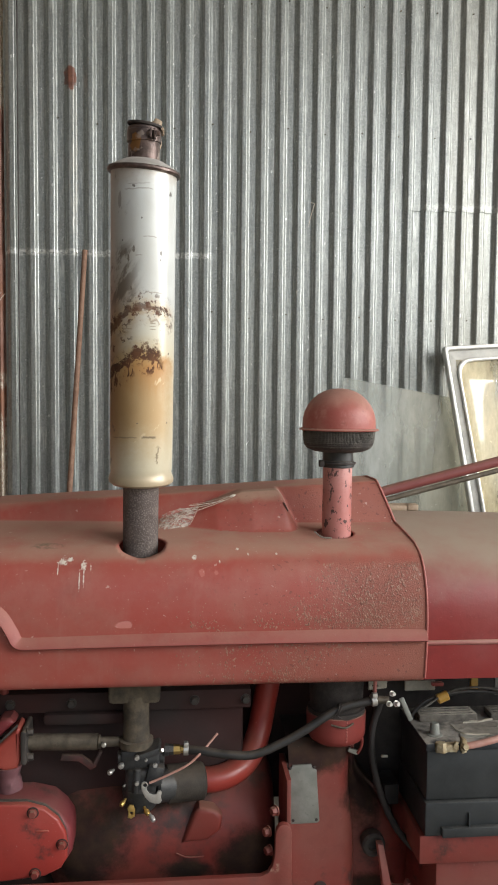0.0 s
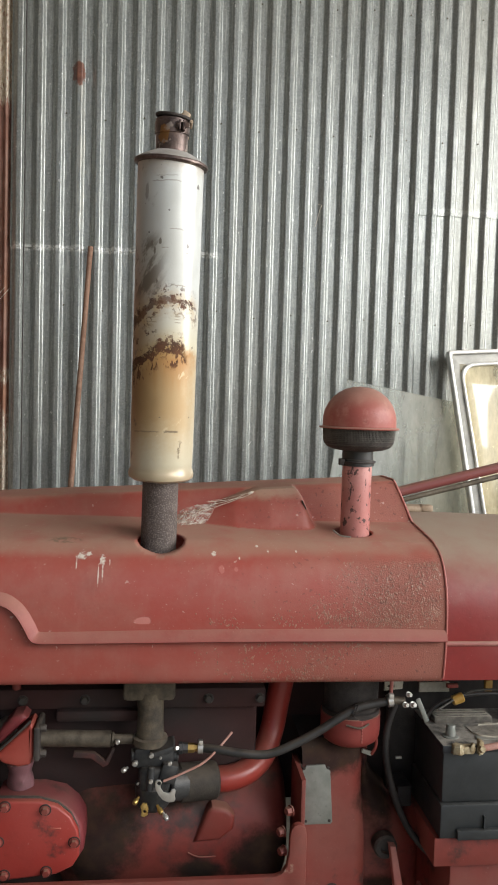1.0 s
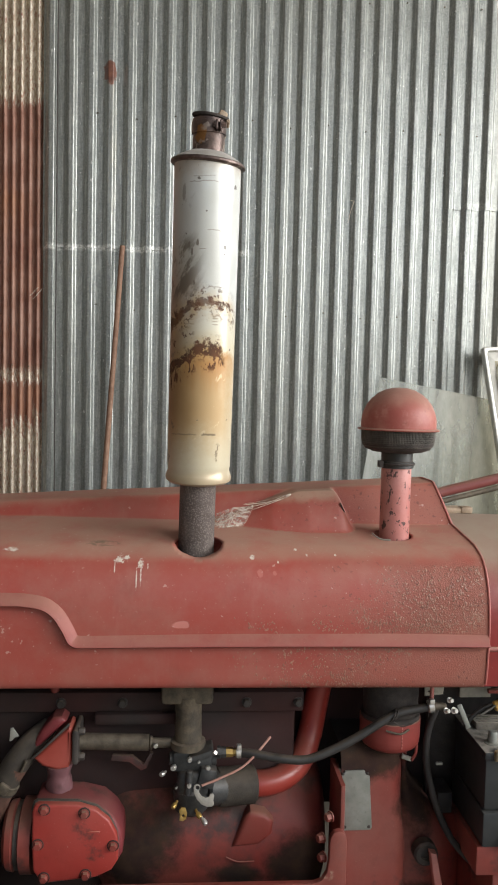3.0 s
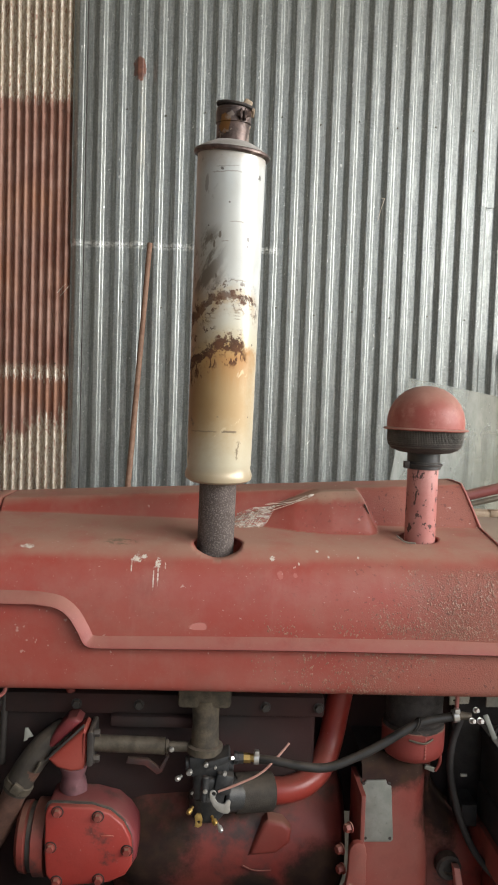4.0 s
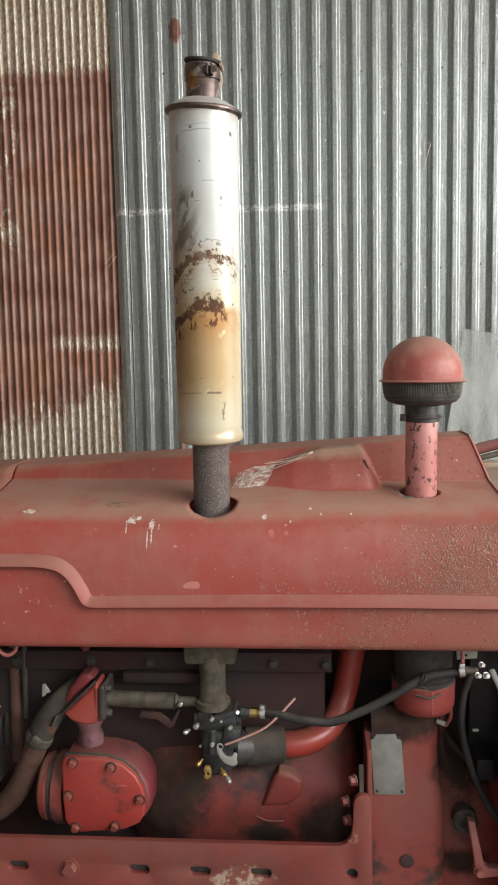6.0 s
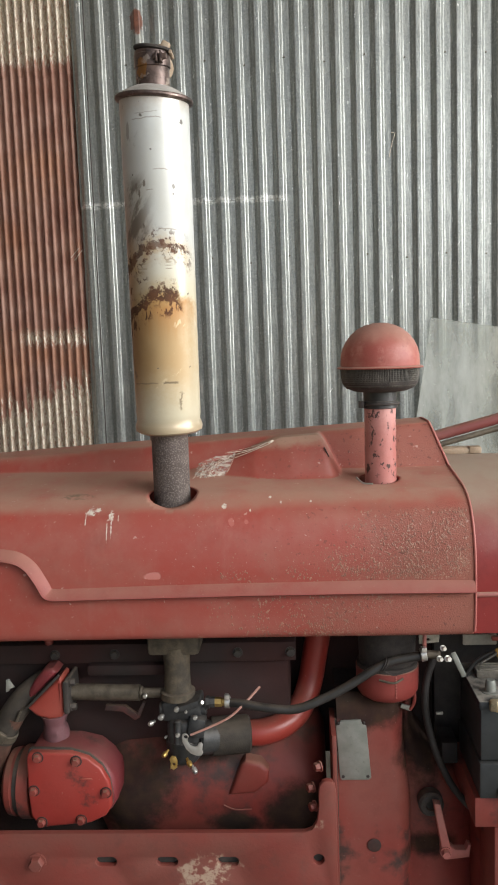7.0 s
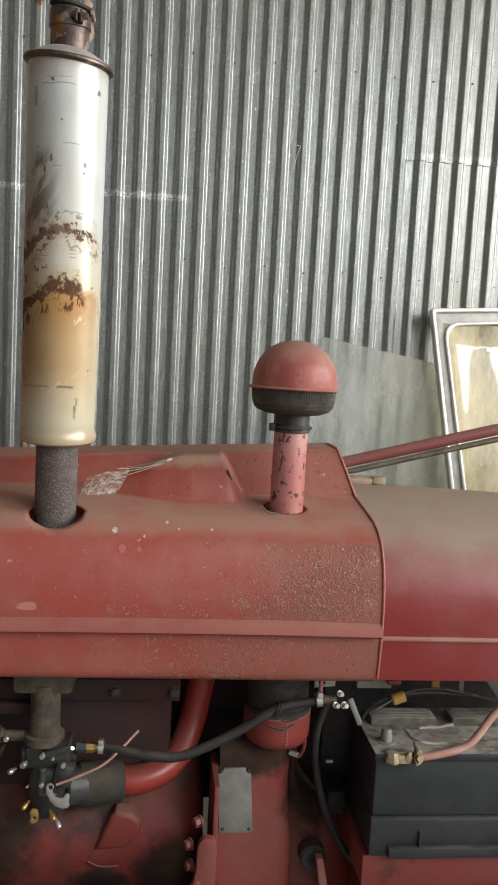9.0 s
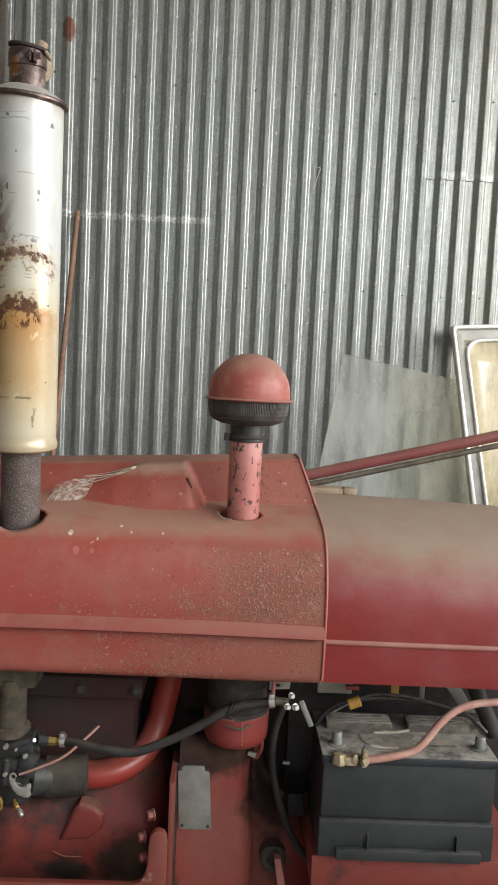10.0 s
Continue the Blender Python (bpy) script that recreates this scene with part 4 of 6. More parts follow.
def vehicle_window():
    """A trapezoid vehicle window: pressed frame with a bright rim, rounded inner rim, pane."""
    t = thing("vehicle_window", (1.9, 3.1, 0), "old vehicle window with a bright metal rim leaning on the wall", "window")
    turn = pose(0, 3.33, 1.9, -6, 0, 0) @ Matrix.Translation((0, 0, -1.9))

    def laid(bm):
        bmesh.ops.transform(bm, matrix=turn, verts=bm.verts)
        return bm

    def shape(d, r, n=8):
        """The outline, inset by d, corners rounded by r."""
        corners = [Vector(c) for c in ((1.151 + d * 1.0, 1.873 - d), (2.2 - d, 1.945 - d), (2.06 - d * 1.1, 0.05 + d), (1.44 + d * 1.1, 0.02 + d))]
        out = []
        for k, c in enumerate(corners):
            a, b = (corners[k - 1] - c).normalized(), (corners[(k + 1) % 4] - c).normalized()
            for j in range(n + 1):
                s = j / n
                p, q = c + a * r, c + b * r
                out.append(tuple(p.lerp(c, s).lerp(c.lerp(q, s), s)))
        return out

    part("rim", laid(slab(bmesh.new(), shape(0, 0.012), [shape(0.016, 0.012)], -0.022, 0.012, 0.004)), FRAME_METAL, t, "bright metal rim")
    part("frame", laid(slab(bmesh.new(), shape(0.015, 0.012), [shape(0.06, 0.07)], -0.006, 0.01, 0.003)), FLANGE, t, "pressed dull metal frame")
    part("bead", laid(slab(bmesh.new(), shape(0.052, 0.066), [shape(0.064, 0.07)], -0.02, 0.004, 0.004)), FRAME_METAL, t, "rounded bright bead round the pane")
    bm = bmesh.new()
    rows = []
    for k in range(19):
        v = k / 18
        lo, hi = 1.205 + 0.275 * v, 2.13 - 0.14 * v
        rows.append([(lo + (hi - lo) * j / 18, -0.004 - 0.035 * math.sin(math.pi * j / 18) * math.sin(math.pi * v) + 0.009 * noise.noise((j * 0.3, v * 4, 0)), 1.82 - 1.73 * v) for j in range(19)])
    grid(bm, rows)
    p = part("pane", laid(bm), SCREEN_GLASS, t, "bulged glossy pane, cream with painted reflections")
    sol = p.modifiers.new("thickness", "SOLIDIFY")
    sol.thickness = 0.004
    p.visible_shadow = False


vehicle_window()

# ---------------------------------------------------------------- the tractor
AXIS = 1.64
tractor = thing("tractor", (0.4, AXIS, 0), "old red farm tractor with faded dusty paint standing in a shed", "tractor")
SIDE = [(1.366, 1.1765), (1.354, 1.178), (1.3475, 1.185), (1.3435, 1.21), (1.341, 1.245), (1.34, 1.28), (1.3407, 1.3), (1.3445, 1.33), (1.353, 1.357), (1.366, 1.38), (1.386, 1.396), (1.418, 1.408)]


def smooth(v, low, high):
    t = min(max((v - low) / (high - low), 0), 1)
    return t * t * (3 - 2 * t)


def dense(points, gap):
    out = []
    line = curve_points([(a, b, 0) for a, b in points], 6)
    for p in line:
        if not out or math.hypot(p.x - out[-1][0], p.y - out[-1][1]) > gap:
            out.append((p.x, p.y))
    out[-1] = points[-1]
    return out


def arch(s):
    """From a sharp foot at 0 to a rounded top at 1."""
    s = min(max(s, 0.0), 1.0)
    return 0.35 * s * s * (3 - 2 * s) + 0.65 * (1 - (1 - s) ** 2)


def spine_top(x):
    return 1.4775 + 0.056 * x


def top_height(x, y):
    """The hood's top: nearly flat, with the spine along the middle and the wedge-shaped bulge beside it."""
    d = min(y, 2 * AXIS - y)
    fall = 0.125 + 0.06 * (1 - smooth(x, -0.45, 0.3))
    flat = 1.408 + fall * (min(d, 1.56) - 1.418)
    rise = spine_top(x) - flat
    lift = rise * arch((d - 1.549) / 0.034)
    if y < AXIS:
        foot = float(np.interp(x, (-0.02, 0.05, 0.116, 0.182, 0.254), (1.545, 1.518, 1.495, 1.485, 1.484)))
        grow = min(1.0, 1.08 * smooth(x, -0.04, 0.205))
        front = min(max((y - foot) / (0.014 + 0.026 * grow), 0.0), 1.0)
        front = 0.55 * front + 0.45 * (1 - (1 - front) ** 2)
        end = smooth(0.27 + 0.05 * (y - 1.5) - x, 0.0, 0.044) ** 0.8
        lift = max(lift, rise * grow * max(0.0, 1 - ((1 - front) ** 2.6 + (1 - end) ** 2.6) ** (1 / 2.6)))
    return flat + lift + 0.0012 * noise.noise((x * 7, y * 9, 0))


def hood_rows(x0, x1, step, slant):
    side = dense(SIDE, 0.006)
    n = int((x1 - x0) / step)
    rows = []
    for k in range(n + 1):
        u = k / n

        def place(y, z):
            end = x1 - slant * max(0.0, z - 1.425) / 0.05 - 0.1 * slant * smooth(z, 1.3, 1.425)
            x = x0 + (end - x0) * u
            dent = 0.0018 * noise.noise((x * 4, z * 6, 2.0))
            return Vector((x, y + dent, z))

        row = [place(y, z) for y, z in side[:-1]]
        y = 1.418
        while y < 2 * AXIS - 1.418 + 1e-6:
            p = place(y, top_height(x0 + (x1 - x0) * u, y))
            row.append(Vector((p.x, y, top_height(p.x, y))))
            y += 0.0028 if y < 1.6 else (0.008 if y < AXIS else 0.02)
        row += [place(2 * AXIS - y, z) for y, z in side[-2::-2]]
        rows.append(row)
    return rows


def cut_round(bm, cx, cy, r):
    """Opens a round hole in the top and draws the ring of vertices onto its edge."""
    bm.verts.ensure_lookup_table()

    def far(v):
        return math.hypot(v.co.x - cx, v.co.y - cy) if v.co.z > 1.37 and v.co.y < AXIS else 9

    gone = [f for f in bm.faces if sum(far(v) < r for v in f.verts) >= 2]
    bmesh.ops.delete(bm, geom=gone, context="FACES")
    for v in bm.verts:
        if v.is_boundary and far(v) < r * 1.5:
            d = far(v)
            v.co.x, v.co.y = cx + (v.co.x - cx) * r / d, cy + (v.co.y - cy) * r / d
            if v.co.y > 1.418:
                v.co.z = top_height(v.co.x, v.co.y)
            else:
                v.co.z = float(np.interp(v.co.y, [a for a, _ in SIDE[6:]], [b for _, b in SIDE[6:]]))


bm = bmesh.new()
grid(bm, hood_rows(-0.416, 0.467, 0.0034, 0.019))
cut_round(bm, -0.0195, 1.421, 0.0405)
cut_round(bm, 0.333, 1.478, 0.0345)
hood = part("hood", bm, HOOD, tractor, "faded red sheet-metal hood, dusty and stained on top", 50)
sol = hood.modifiers.new("thickness", "SOLIDIFY")
sol.thickness, sol.offset = 0.0025, -1

edge = hood_rows(-0.416, 0.467, 0.4, 0.019)[-1]
bm = bmesh.new()
tube(bm, [p + Vector((0.0009, -0.0006, 0.0006)) for p in edge[3:-12:2]], 0.0022, 1, 8)
part("rolled_edge", bm, PINK, hood, "pale rim along the hood's rear edge")
bm = bmesh.new()
grid(bm, hood_rows(-1.0, -0.4183, 0.02, 0.0))
nose = part("front_hood", bm, RED, tractor, "faded red front section of the hood", 50)
sol = nose.modifiers.new("thickness", "SOLIDIFY")
sol.thickness, sol.offset = 0.0025, -1
bm = boxed((-1.03, 1.36, 0.75), (-0.998, 1.92, 1.44), 0.02, 3)
part("grille", bm, RED, tractor, "red front grille")


def surface_y(z):
    return float(np.interp(z, [b for _, b in SIDE[2:]], [a for a, _ in SIDE[2:]]))


def trim(path, width, parent):
    """A pressed ledge along the side: it flares out on its upper side and drops back below."""
    section = [(0.58, 0.0015), (0.45, -0.001), (0.2, -0.0055), (-0.3, -0.0135), (-0.44, -0.0145), (-0.54, -0.0125), (-0.57, -0.004), (-0.57, 0.004)]
    rows = []
    for k, (x, z) in enumerate(path):
        a, b = path[max(k - 1, 0)], path[min(k + 1, len(path) - 1)]
        d = Vector((b[0] - a[0], b[1] - a[1])).normalized()
        nx, nz = (-d.y, d.x) if d.x > 0 else (d.y, -d.x)
        rows.append([(x + nx * width * s, surface_y(z + nz * width * s) + off, z + nz * width * s) for s, off in section])
    bm = bmesh.new()
    grid(bm, rows)
    return part("trim_ledge", bm, LEDGE, parent, "pressed ledge along the side")


corner = [(p.x, p.y) for p in curve_points([(-0.205, 1.2616, 0), (-0.2145, 1.2628, 0), (-0.2205, 1.2675, 0), (-0.2285, 1.284, 0), (-0.245, 1.3085, 0), (-0.268, 1.323, 0), (-0.302, 1.3288, 0)], 6)]
trim([(0.4665, 1.2632), (0.3, 1.2645), (0.1, 1.2645), (-0.1, 1.2628), *corner, (-0.36, 1.3288), (-0.4155, 1.3288)], 0.0178, hood)
trim([(-0.419, 1.3288), (-0.7, 1.3288), (-0.99, 1.3288)], 0.0155, nose)

# lumps of dried dirt on the rear end of the hood
lumps = bmesh.new()
rng = random.Random(11)
line = dense(SIDE[1:], 0.002)
for k in range(17000):
    u = rng.random() ** 0.7
    x = 0.02 + 0.44 * u
    at = int(rng.random() * (len(line) - 12))
    r, q = line[at], line[at + 1]
    s = rng.random()
    y, z = r[0] + (q[0] - r[0]) * s, r[1] + (q[1] - r[1]) * s
    if noise.noise((x * 26, z * 26, 3.0)) + 1.1 * rng.uniform(-1, 1) < 1.12 - 1.3 * u - 0.22 * (z < 1.25) + 0.7 * smooth(z, 1.3, 1.41) or abs(z - 1.2635) < 0.011:
        continue
    up_way = Vector((0, q[0] - r[0], q[1] - r[1])).normalized()
    out = Vector((0, -up_way.z, up_way.y))
    size = 0.0005 + 0.0013 * rng.random() ** 2.6
    ang = rng.gauss(1.75, 0.6)
    a = Vector((1, 0, 0)) * math.cos(ang) + up_way * math.sin(ang)
    b = a.cross(out)
    mid = Vector((x, y, z))
    long = 1 + 1.3 * rng.random()
    ring = [lumps.verts.new(mid + a * (size * long * math.cos(t) * rng.uniform(0.7, 1.2)) + b * (size * math.sin(t) * rng.uniform(0.7, 1.2)) - out * 0.0003) for t in (0, 1.26, 2.51, 3.77, 5.03)]
    tip = lumps.verts.new(mid + out * size * rng.uniform(0.15, 0.4) + a * size * rng.uniform(-0.4, 0.4))
    for t in range(5):
        lumps.faces.new((ring[t], ring[(t + 1) % 5], tip))
crust = part("dried_dirt", lumps, CRUST, hood, "lumps of dried brown dirt on the hood", 80)
tagged(crust, "lumps of dried brown dirt on the hood", kind="stuff")

# rear section over the tank
REAR = [(1.385, 1.168), (1.376, 1.17), (1.3725, 1.178), (1.3705, 1.23), (1.372, 1.28), (1.3785, 1.318), (1.394, 1.354), (1.424, 1.384), (1.47, 1.405), (1.53, 1.418), (1.59, 1.425), (1.64, 1.427)]
bm = bmesh.new()
rows = []
for k in range(36):
    x = 0.448 + 0.02 * k
    drop = 0.012 * (max(x - 0.5, 0) / 0.4) ** 1.5
    near = [(y, z - drop * smooth(z, 1.2, 1.42)) for y, z in dense(REAR, 0.012)]
    rows.append([(x, y + 0.002 * noise.noise((x * 5, z * 8, 0)), z) for y, z in near] + [(x, 2 * AXIS - y, z) for y, z in near[-2::-1]])
grid(bm, rows)
rear = part("rear_hood", bm, REAR_RED, tractor, "darker red rear section of the hood with a tan film of dust", 50)
sol = rear.modifiers.new("thickness", "SOLIDIFY")
sol.thickness, sol.offset = 0.0025, -1
bm = bmesh.new()
tube(bm, [(0.452, 1.3715, 1.238), (0.8, 1.3715, 1.238), (1.14, 1.3715, 1.238)], 0.0046, 4, 10)
part("trim_bead", bm, BEAD, rear, "narrow bead along the side")

# muffler
MX, MY = -0.0225, 1.432
lean = Vector((0.006, -0.042, 0.53)).normalized()


def up(z):
    return Vector((MX, MY, 1.5)) + lean * (z - 1.5)


muffler = part("muffler", lathed(up(1.512), lean, [(0, 0.026), (0.002, 0.05), (0.006, 0.0555), (0.012, 0.0565), (0.018, 0.0545), (0.023, 0.0525), (0.03, 0.0535), (0.05, 0.0538), (0.3, 0.0542), (0.5, 0.0544), (0.528, 0.0544), (0.531, 0.04)], 64), SHELL, tractor, "tall pale muffler with burnt brown rings")
tilt = Vector((0.075, -0.06, 1))
part("rim", lathed(up(2.035), tilt, [(0, 0.055), (0.001, 0.0595), (0.003, 0.0612), (0.006, 0.0612), (0.008, 0.059)], 48), NECK, muffler, "dark crimped rim")
part("top_plate", lathed(up(2.0425), tilt, [(0, 0.0598), (0.0015, 0.0575), (0.005, 0.052), (0.0095, 0.044), (0.015, 0.033), (0.017, 0.02)], 48), RIM_PLATE, muffler, "pale dusty top plate")
neck = part("outlet_pipe", lathed(up(2.052), lean, [(0, 0.0262), (0.04, 0.0262), (0.043, 0.0272), (0.058, 0.0272), (0.06, 0.025), (0.055, 0.022)], 36), NECK, muffler, "scorched outlet pipe")
capdir = Vector((0.14, -0.1, 1)).normalized()
cap = part("rain_cap", lathed(up(2.1115) + Vector((0.002, 0, 0)), capdir, [(0, 0.028), (0.0008, 0.0302), (0.003, 0.0308), (0.0045, 0.03), (0.006, 0.024), (0.0068, 0.001)], 36), IRON, muffler, "dark rain flap lying on the outlet")
part("clamp_band", lathed(up(2.086), lean, [(0, 0.0268), (0.001, 0.0282), (0.019, 0.0282), (0.02, 0.0268)], 36), NECK, cap, "clamp band of the rain cap")
bm = bmesh.new()
box(bm, up(2.088) + Vector((0.01, -0.036, -0.002)), up(2.088) + Vector((0.0135, -0.024, 0.014)), 0.001)
box(bm, up(2.088) + Vector((0.0165, -0.035, -0.002)), up(2.088) + Vector((0.02, -0.022, 0.014)), 0.001)
hex_bolt(bm, up(2.088) + Vector((0.02, -0.031, 0.006)), (1, -0.1, 0), 0.0045, 0.007)
hex_bolt(bm, up(2.088) + Vector((0.01, -0.031, 0.006)), (-1, -0.1, 0), 0.004, 0.005)
part("clamp_bolt", bm, NECK, cap, "bolt and ears of the clamp")
bm = bmesh.new()
box(bm, up(2.112) + Vector((0.012, -0.005, -0.008)), up(2.112) + Vector((0.026, 0.006, 0.014)), 0.003, 3, pose(0, 0, 0, 0, 30, 0))
box(bm, up(2.112) + Vector((0.002, -0.003, 0.004)), up(2.112) + Vector((0.018, 0.004, 0.009)), 0.002, 2, pose(0, 0, 0, 0, -12, 0))
rod(bm, up(2.106) + Vector((0.03, -0.014, 0)), up(2.106) + Vector((0.03, 0.016, 0)), 0.003, 12, 0.001)
lathe(bm, up(2.098) + Vector((0.006, 0.036, 0)), (0.25, -1, 0.05), [(0, 0.02), (0.001, 0.022), (0.005, 0.022), (0.006, 0.02), (0.006, 0.007), (0.0035, 0.006)], 28)
part("flap_weight", bm, TAN_STEEL, cap, "counterweight and pin of the flap")
part("exhaust_pipe", lathed(up(1.17), lean, [(0, 0.0305), (0.2, 0.031), (0.346, 0.031)], 40), STACK, muffler, "sooty dark exhaust pipe")

slit = boxed((-0.0009, -0.004, -0.009), (0.0009, 0.004, 0.009), 0.0004, 1)
bmesh.ops.transform(slit, matrix=pose(0.2445, 1.506, top_height(0.2445, 1.506), 0, -26, 0), verts=slit.verts)
part("slit", slit, IRON, hood, "narrow dark slit in the bulge")

# air intake with its dome
IX, IY = 0.3355, 1.48
intake = part("air_intake", lathed((IX, IY, 1.2), (0.004, 0, 1), [(0, 0.027), (0.345, 0.027), (0.352, 0.0262)], 40), CHIPPED, tractor, "faded pink intake pipe with chipped paint")
part("collar", lathed((IX + 0.0015, IY, 1.538), (0.004, 0, 1), [(0, 0.0275), (0.001, 0.0305), (0.012, 0.0305), (0.013, 0.0285), (0.034, 0.0285), (0.036, 0.031)], 40), RUBBER, intake, "black rubber collar")
bm = bmesh.new()
tube(bm, [(IX + 0.0015 + 0.0315 * math.cos(a), IY + 0.0315 * math.sin(a), 1.546) for a in np.linspace(0, math.tau * 0.98, 14)], 0.0022, 3, 8)
box(bm, (IX - 0.036, IY - 0.02, 1.54), (IX - 0.027, IY - 0.008, 1.552), 0.001)
part("hose_clamp", bm, IRON, intake)
dome_o = Vector((IX + 0.0025, IY, 1.6095))
part("screen", lathed((IX + 0.002, IY, 1.566), (0.005, 0, 1), [(0, 0.03), (0.002, 0.045), (0.007, 0.0575), (0.014, 0.0635), (0.024, 0.0655), (0.044, 0.066)], 56), IRON, intake, "dark perforated screen below the dome")
bm = bmesh.new()
for row in range(9):
    z, r = 1.5785 + 0.0033 * row, float(np.interp(row, (0, 2, 4, 6, 8), (0.0622, 0.0645, 0.0656, 0.066, 0.0662)))
    tube(bm, [(IX + 0.002 + r * math.cos(a), IY + r * math.sin(a), z) for a in np.linspace(math.pi, math.tau, 20)], 0.0006, 2, 4)
for k in range(76):
    a = math.pi + math.pi * (k + 0.5) / 76
    tube(bm, [(IX + 0.002 + r * math.cos(a), IY + r * math.sin(a), z) for r, z in ((0.0605, 1.5765), (0.0651, 1.588), (0.0667, 1.606))], 0.0008, 2, 4)
part("screen_mesh", bm, WIRE_GREY, intake, "woven wire of the screen")
dome = part("dome", lathed(dome_o - Vector((0, 0, 0.003)), (0.006, 0, 1), [(0, 0.066), (0.0, 0.0725), (0.0015, 0.0738), (0.003, 0.0725), (0.0042, 0.0672), (0.012, 0.0672), (0.022, 0.0665), (0.034, 0.0636), (0.046, 0.058), (0.057, 0.0495), (0.066, 0.039), (0.0725, 0.0265), (0.076, 0.013), (0.077, 0.001)], 56), DOME_RED, intake, "faded red dome with a rolled rim")
bm = bmesh.new()
tube(bm, [(0.297, 1.455, 1.4165), (0.2935, 1.468, 1.42), (0.302, 1.442, 1.4145), (0.318, 1.432, 1.414)], 0.0015, 5, 6)
part("wire", bm, PLATE, intake, "loose end of pale wire")

# steering rods behind the hood
steer = part("steering_shaft", rod(bmesh.new(), (0.36, 1.74, 1.427), (1.35, 1.74, 1.681), 0.0112, 18), ROD_RED, tractor, "dull red steering shaft above the rear hood")
part("control_rod", rod(bmesh.new(), (0.38, 1.73, 1.414), (1.35, 1.75, 1.659), 0.0058, 12), PIPE, steer, "thin dull control rod")
bm = boxed((0.45, 1.7, 1.423), (0.545, 1.74, 1.436), 0.004)
box(bm, (0.535, 1.698, 1.424), (0.56, 1.722, 1.438), 0.003)
part("bracket", bm, TAN_STEEL, steer, "pale grey bracket end")

# dusty web between the stack and the bulge
cobweb = thing("cobweb", (0.06, 1.51, 1.43), "dusty torn cobweb on the hood of the tractor", "cobweb")
rng = random.Random(4)


def on_hood(x, y, over):
    return Vector((x, y, top_height(x, y) + over))


knot, tie = Vector((0.08, 1.522, 1.4605)), on_hood(0.144, 1.524, 0.002)
web = bmesh.new()
rows = []
for k in range(11):
    v = k / 10
    low = on_hood(0.006 + 0.056 * v, 1.508 - 0.006 * math.sin(5 * v), 0.001)
    high = Vector((0.01, 1.524, 1.442)).lerp(knot, v) + Vector((0, 0, 0.004 * math.sin(math.pi * v)))
    row = []
    for j in range(9):
        w = j / 8
        p = low.lerp(high, w)
        row.append(p + Vector((0.004, 0.003, 0.003)) * noise.noise(p * 110) - Vector((0, 0, 0.004)) * math.sin(math.pi * w))
    rows.append(row)
grid(web, rows)
part("film", web, WEB, cobweb)
for k in range(18):
    a = on_hood(0.002 + 0.066 * rng.random(), 1.495 + 0.028 * rng.random(), 0.0008)
    b = knot + Vector((rng.uniform(-0.065, 0.004), rng.uniform(-0.004, 0.003), 0))
    b.z -= 0.28 * (knot.x - b.x) + rng.uniform(0, 0.004)
    strand = bmesh.new()
    tube(strand, [a, a.lerp(b, 0.5) - Vector((0, 0, rng.uniform(-0.001, 0.003))), b], rng.uniform(0.00015, 0.0003), 4, 5)
    part("strand", strand, STRAND, cobweb)
for k in range(5):
    a = knot + Vector((rng.uniform(-0.02, 0.004), rng.uniform(-0.008, 0.004), rng.uniform(-0.008, 0.003)))
    b = tie + Vector((rng.uniform(-0.008, 0.03), rng.uniform(-0.003, 0.003), rng.uniform(-0.001, 0.0015)))
    strand = bmesh.new()
    tube(strand, [a, a.lerp(b, 0.5) - Vector((0, 0, rng.uniform(0, 0.003))), b], rng.uniform(0.0002, 0.0005), 5, 5, 0.2)
    part("strand", strand, STRAND, cobweb)
lump = lathed(tie - Vector((0.004, 0.002, 0)), (1, 0.1, 0.35), [(0, 0.0005), (0.003, 0.0022), (0.008, 0.0026), (0.012, 0.0008)], 10)
part("fluff", lump, STRAND, cobweb)

# ---------------------------------------------------------------- engine
rail_outline = [(-1.0, 0.70), (0.2405, 0.70), (0.2405, 0.908), (0.239, 0.92), (0.2345, 0.9275), (0.2265, 0.93), (0.2185, 0.9275), (0.2135, 0.92), (0.2115, 0.908), (0.211, 0.879), (0.2075, 0.857), (0.1995, 0.844), (0.187, 0.839), (-1.0, 0.836)]
slots = [round_loop(c - 0.018, 0.7785, c + 0.018, 0.7945, 0.0075, 5) for c in (-0.77, -0.568, -0.365, -0.153, -0.048, 0.056)]
holes = [ring_loop(0.209, 0.79, 0.0095)] + [round_loop(c - 0.018, 0.727, c + 0.018, 0.743, 0.0075, 5) for c in (-0.312, -0.1, 0.1)]
rail = part("frame_rail", slab(bmesh.new(), rail_outline, slots + holes, 1.352, 1.363, 0.002), RAIL_RED, tractor, "red slotted frame rail with worn paint")
# sheet added behind the slots so that they read black
part("slot_backing", boxed((-1.0, 1.3655, 0.62), (0.22, 1.372, 0.826), 0.002), DARK, rail, "added dark sheet that stands for the shade inside the rail")
part("bolt", hex_bolt(bmesh.new(), (-0.272, 1.352, 0.787), (0, -1, 0), 0.0125, 0.014), RAIL_RED, rail)
for z, x in ((0.944, 0.216), (0.907, 0.203), (0.873, 0.206)):
    part("bolt", hex_bolt(bmesh.new(), (x, 1.375, z), (-1, -0.5, 0), 0.0075, 0.011), CAST_RED, rail)
far_rail = slab(bmesh.new(), rail_outline, [], 2 * AXIS - 1.37, 2 * AXIS - 1.352, 0.003)
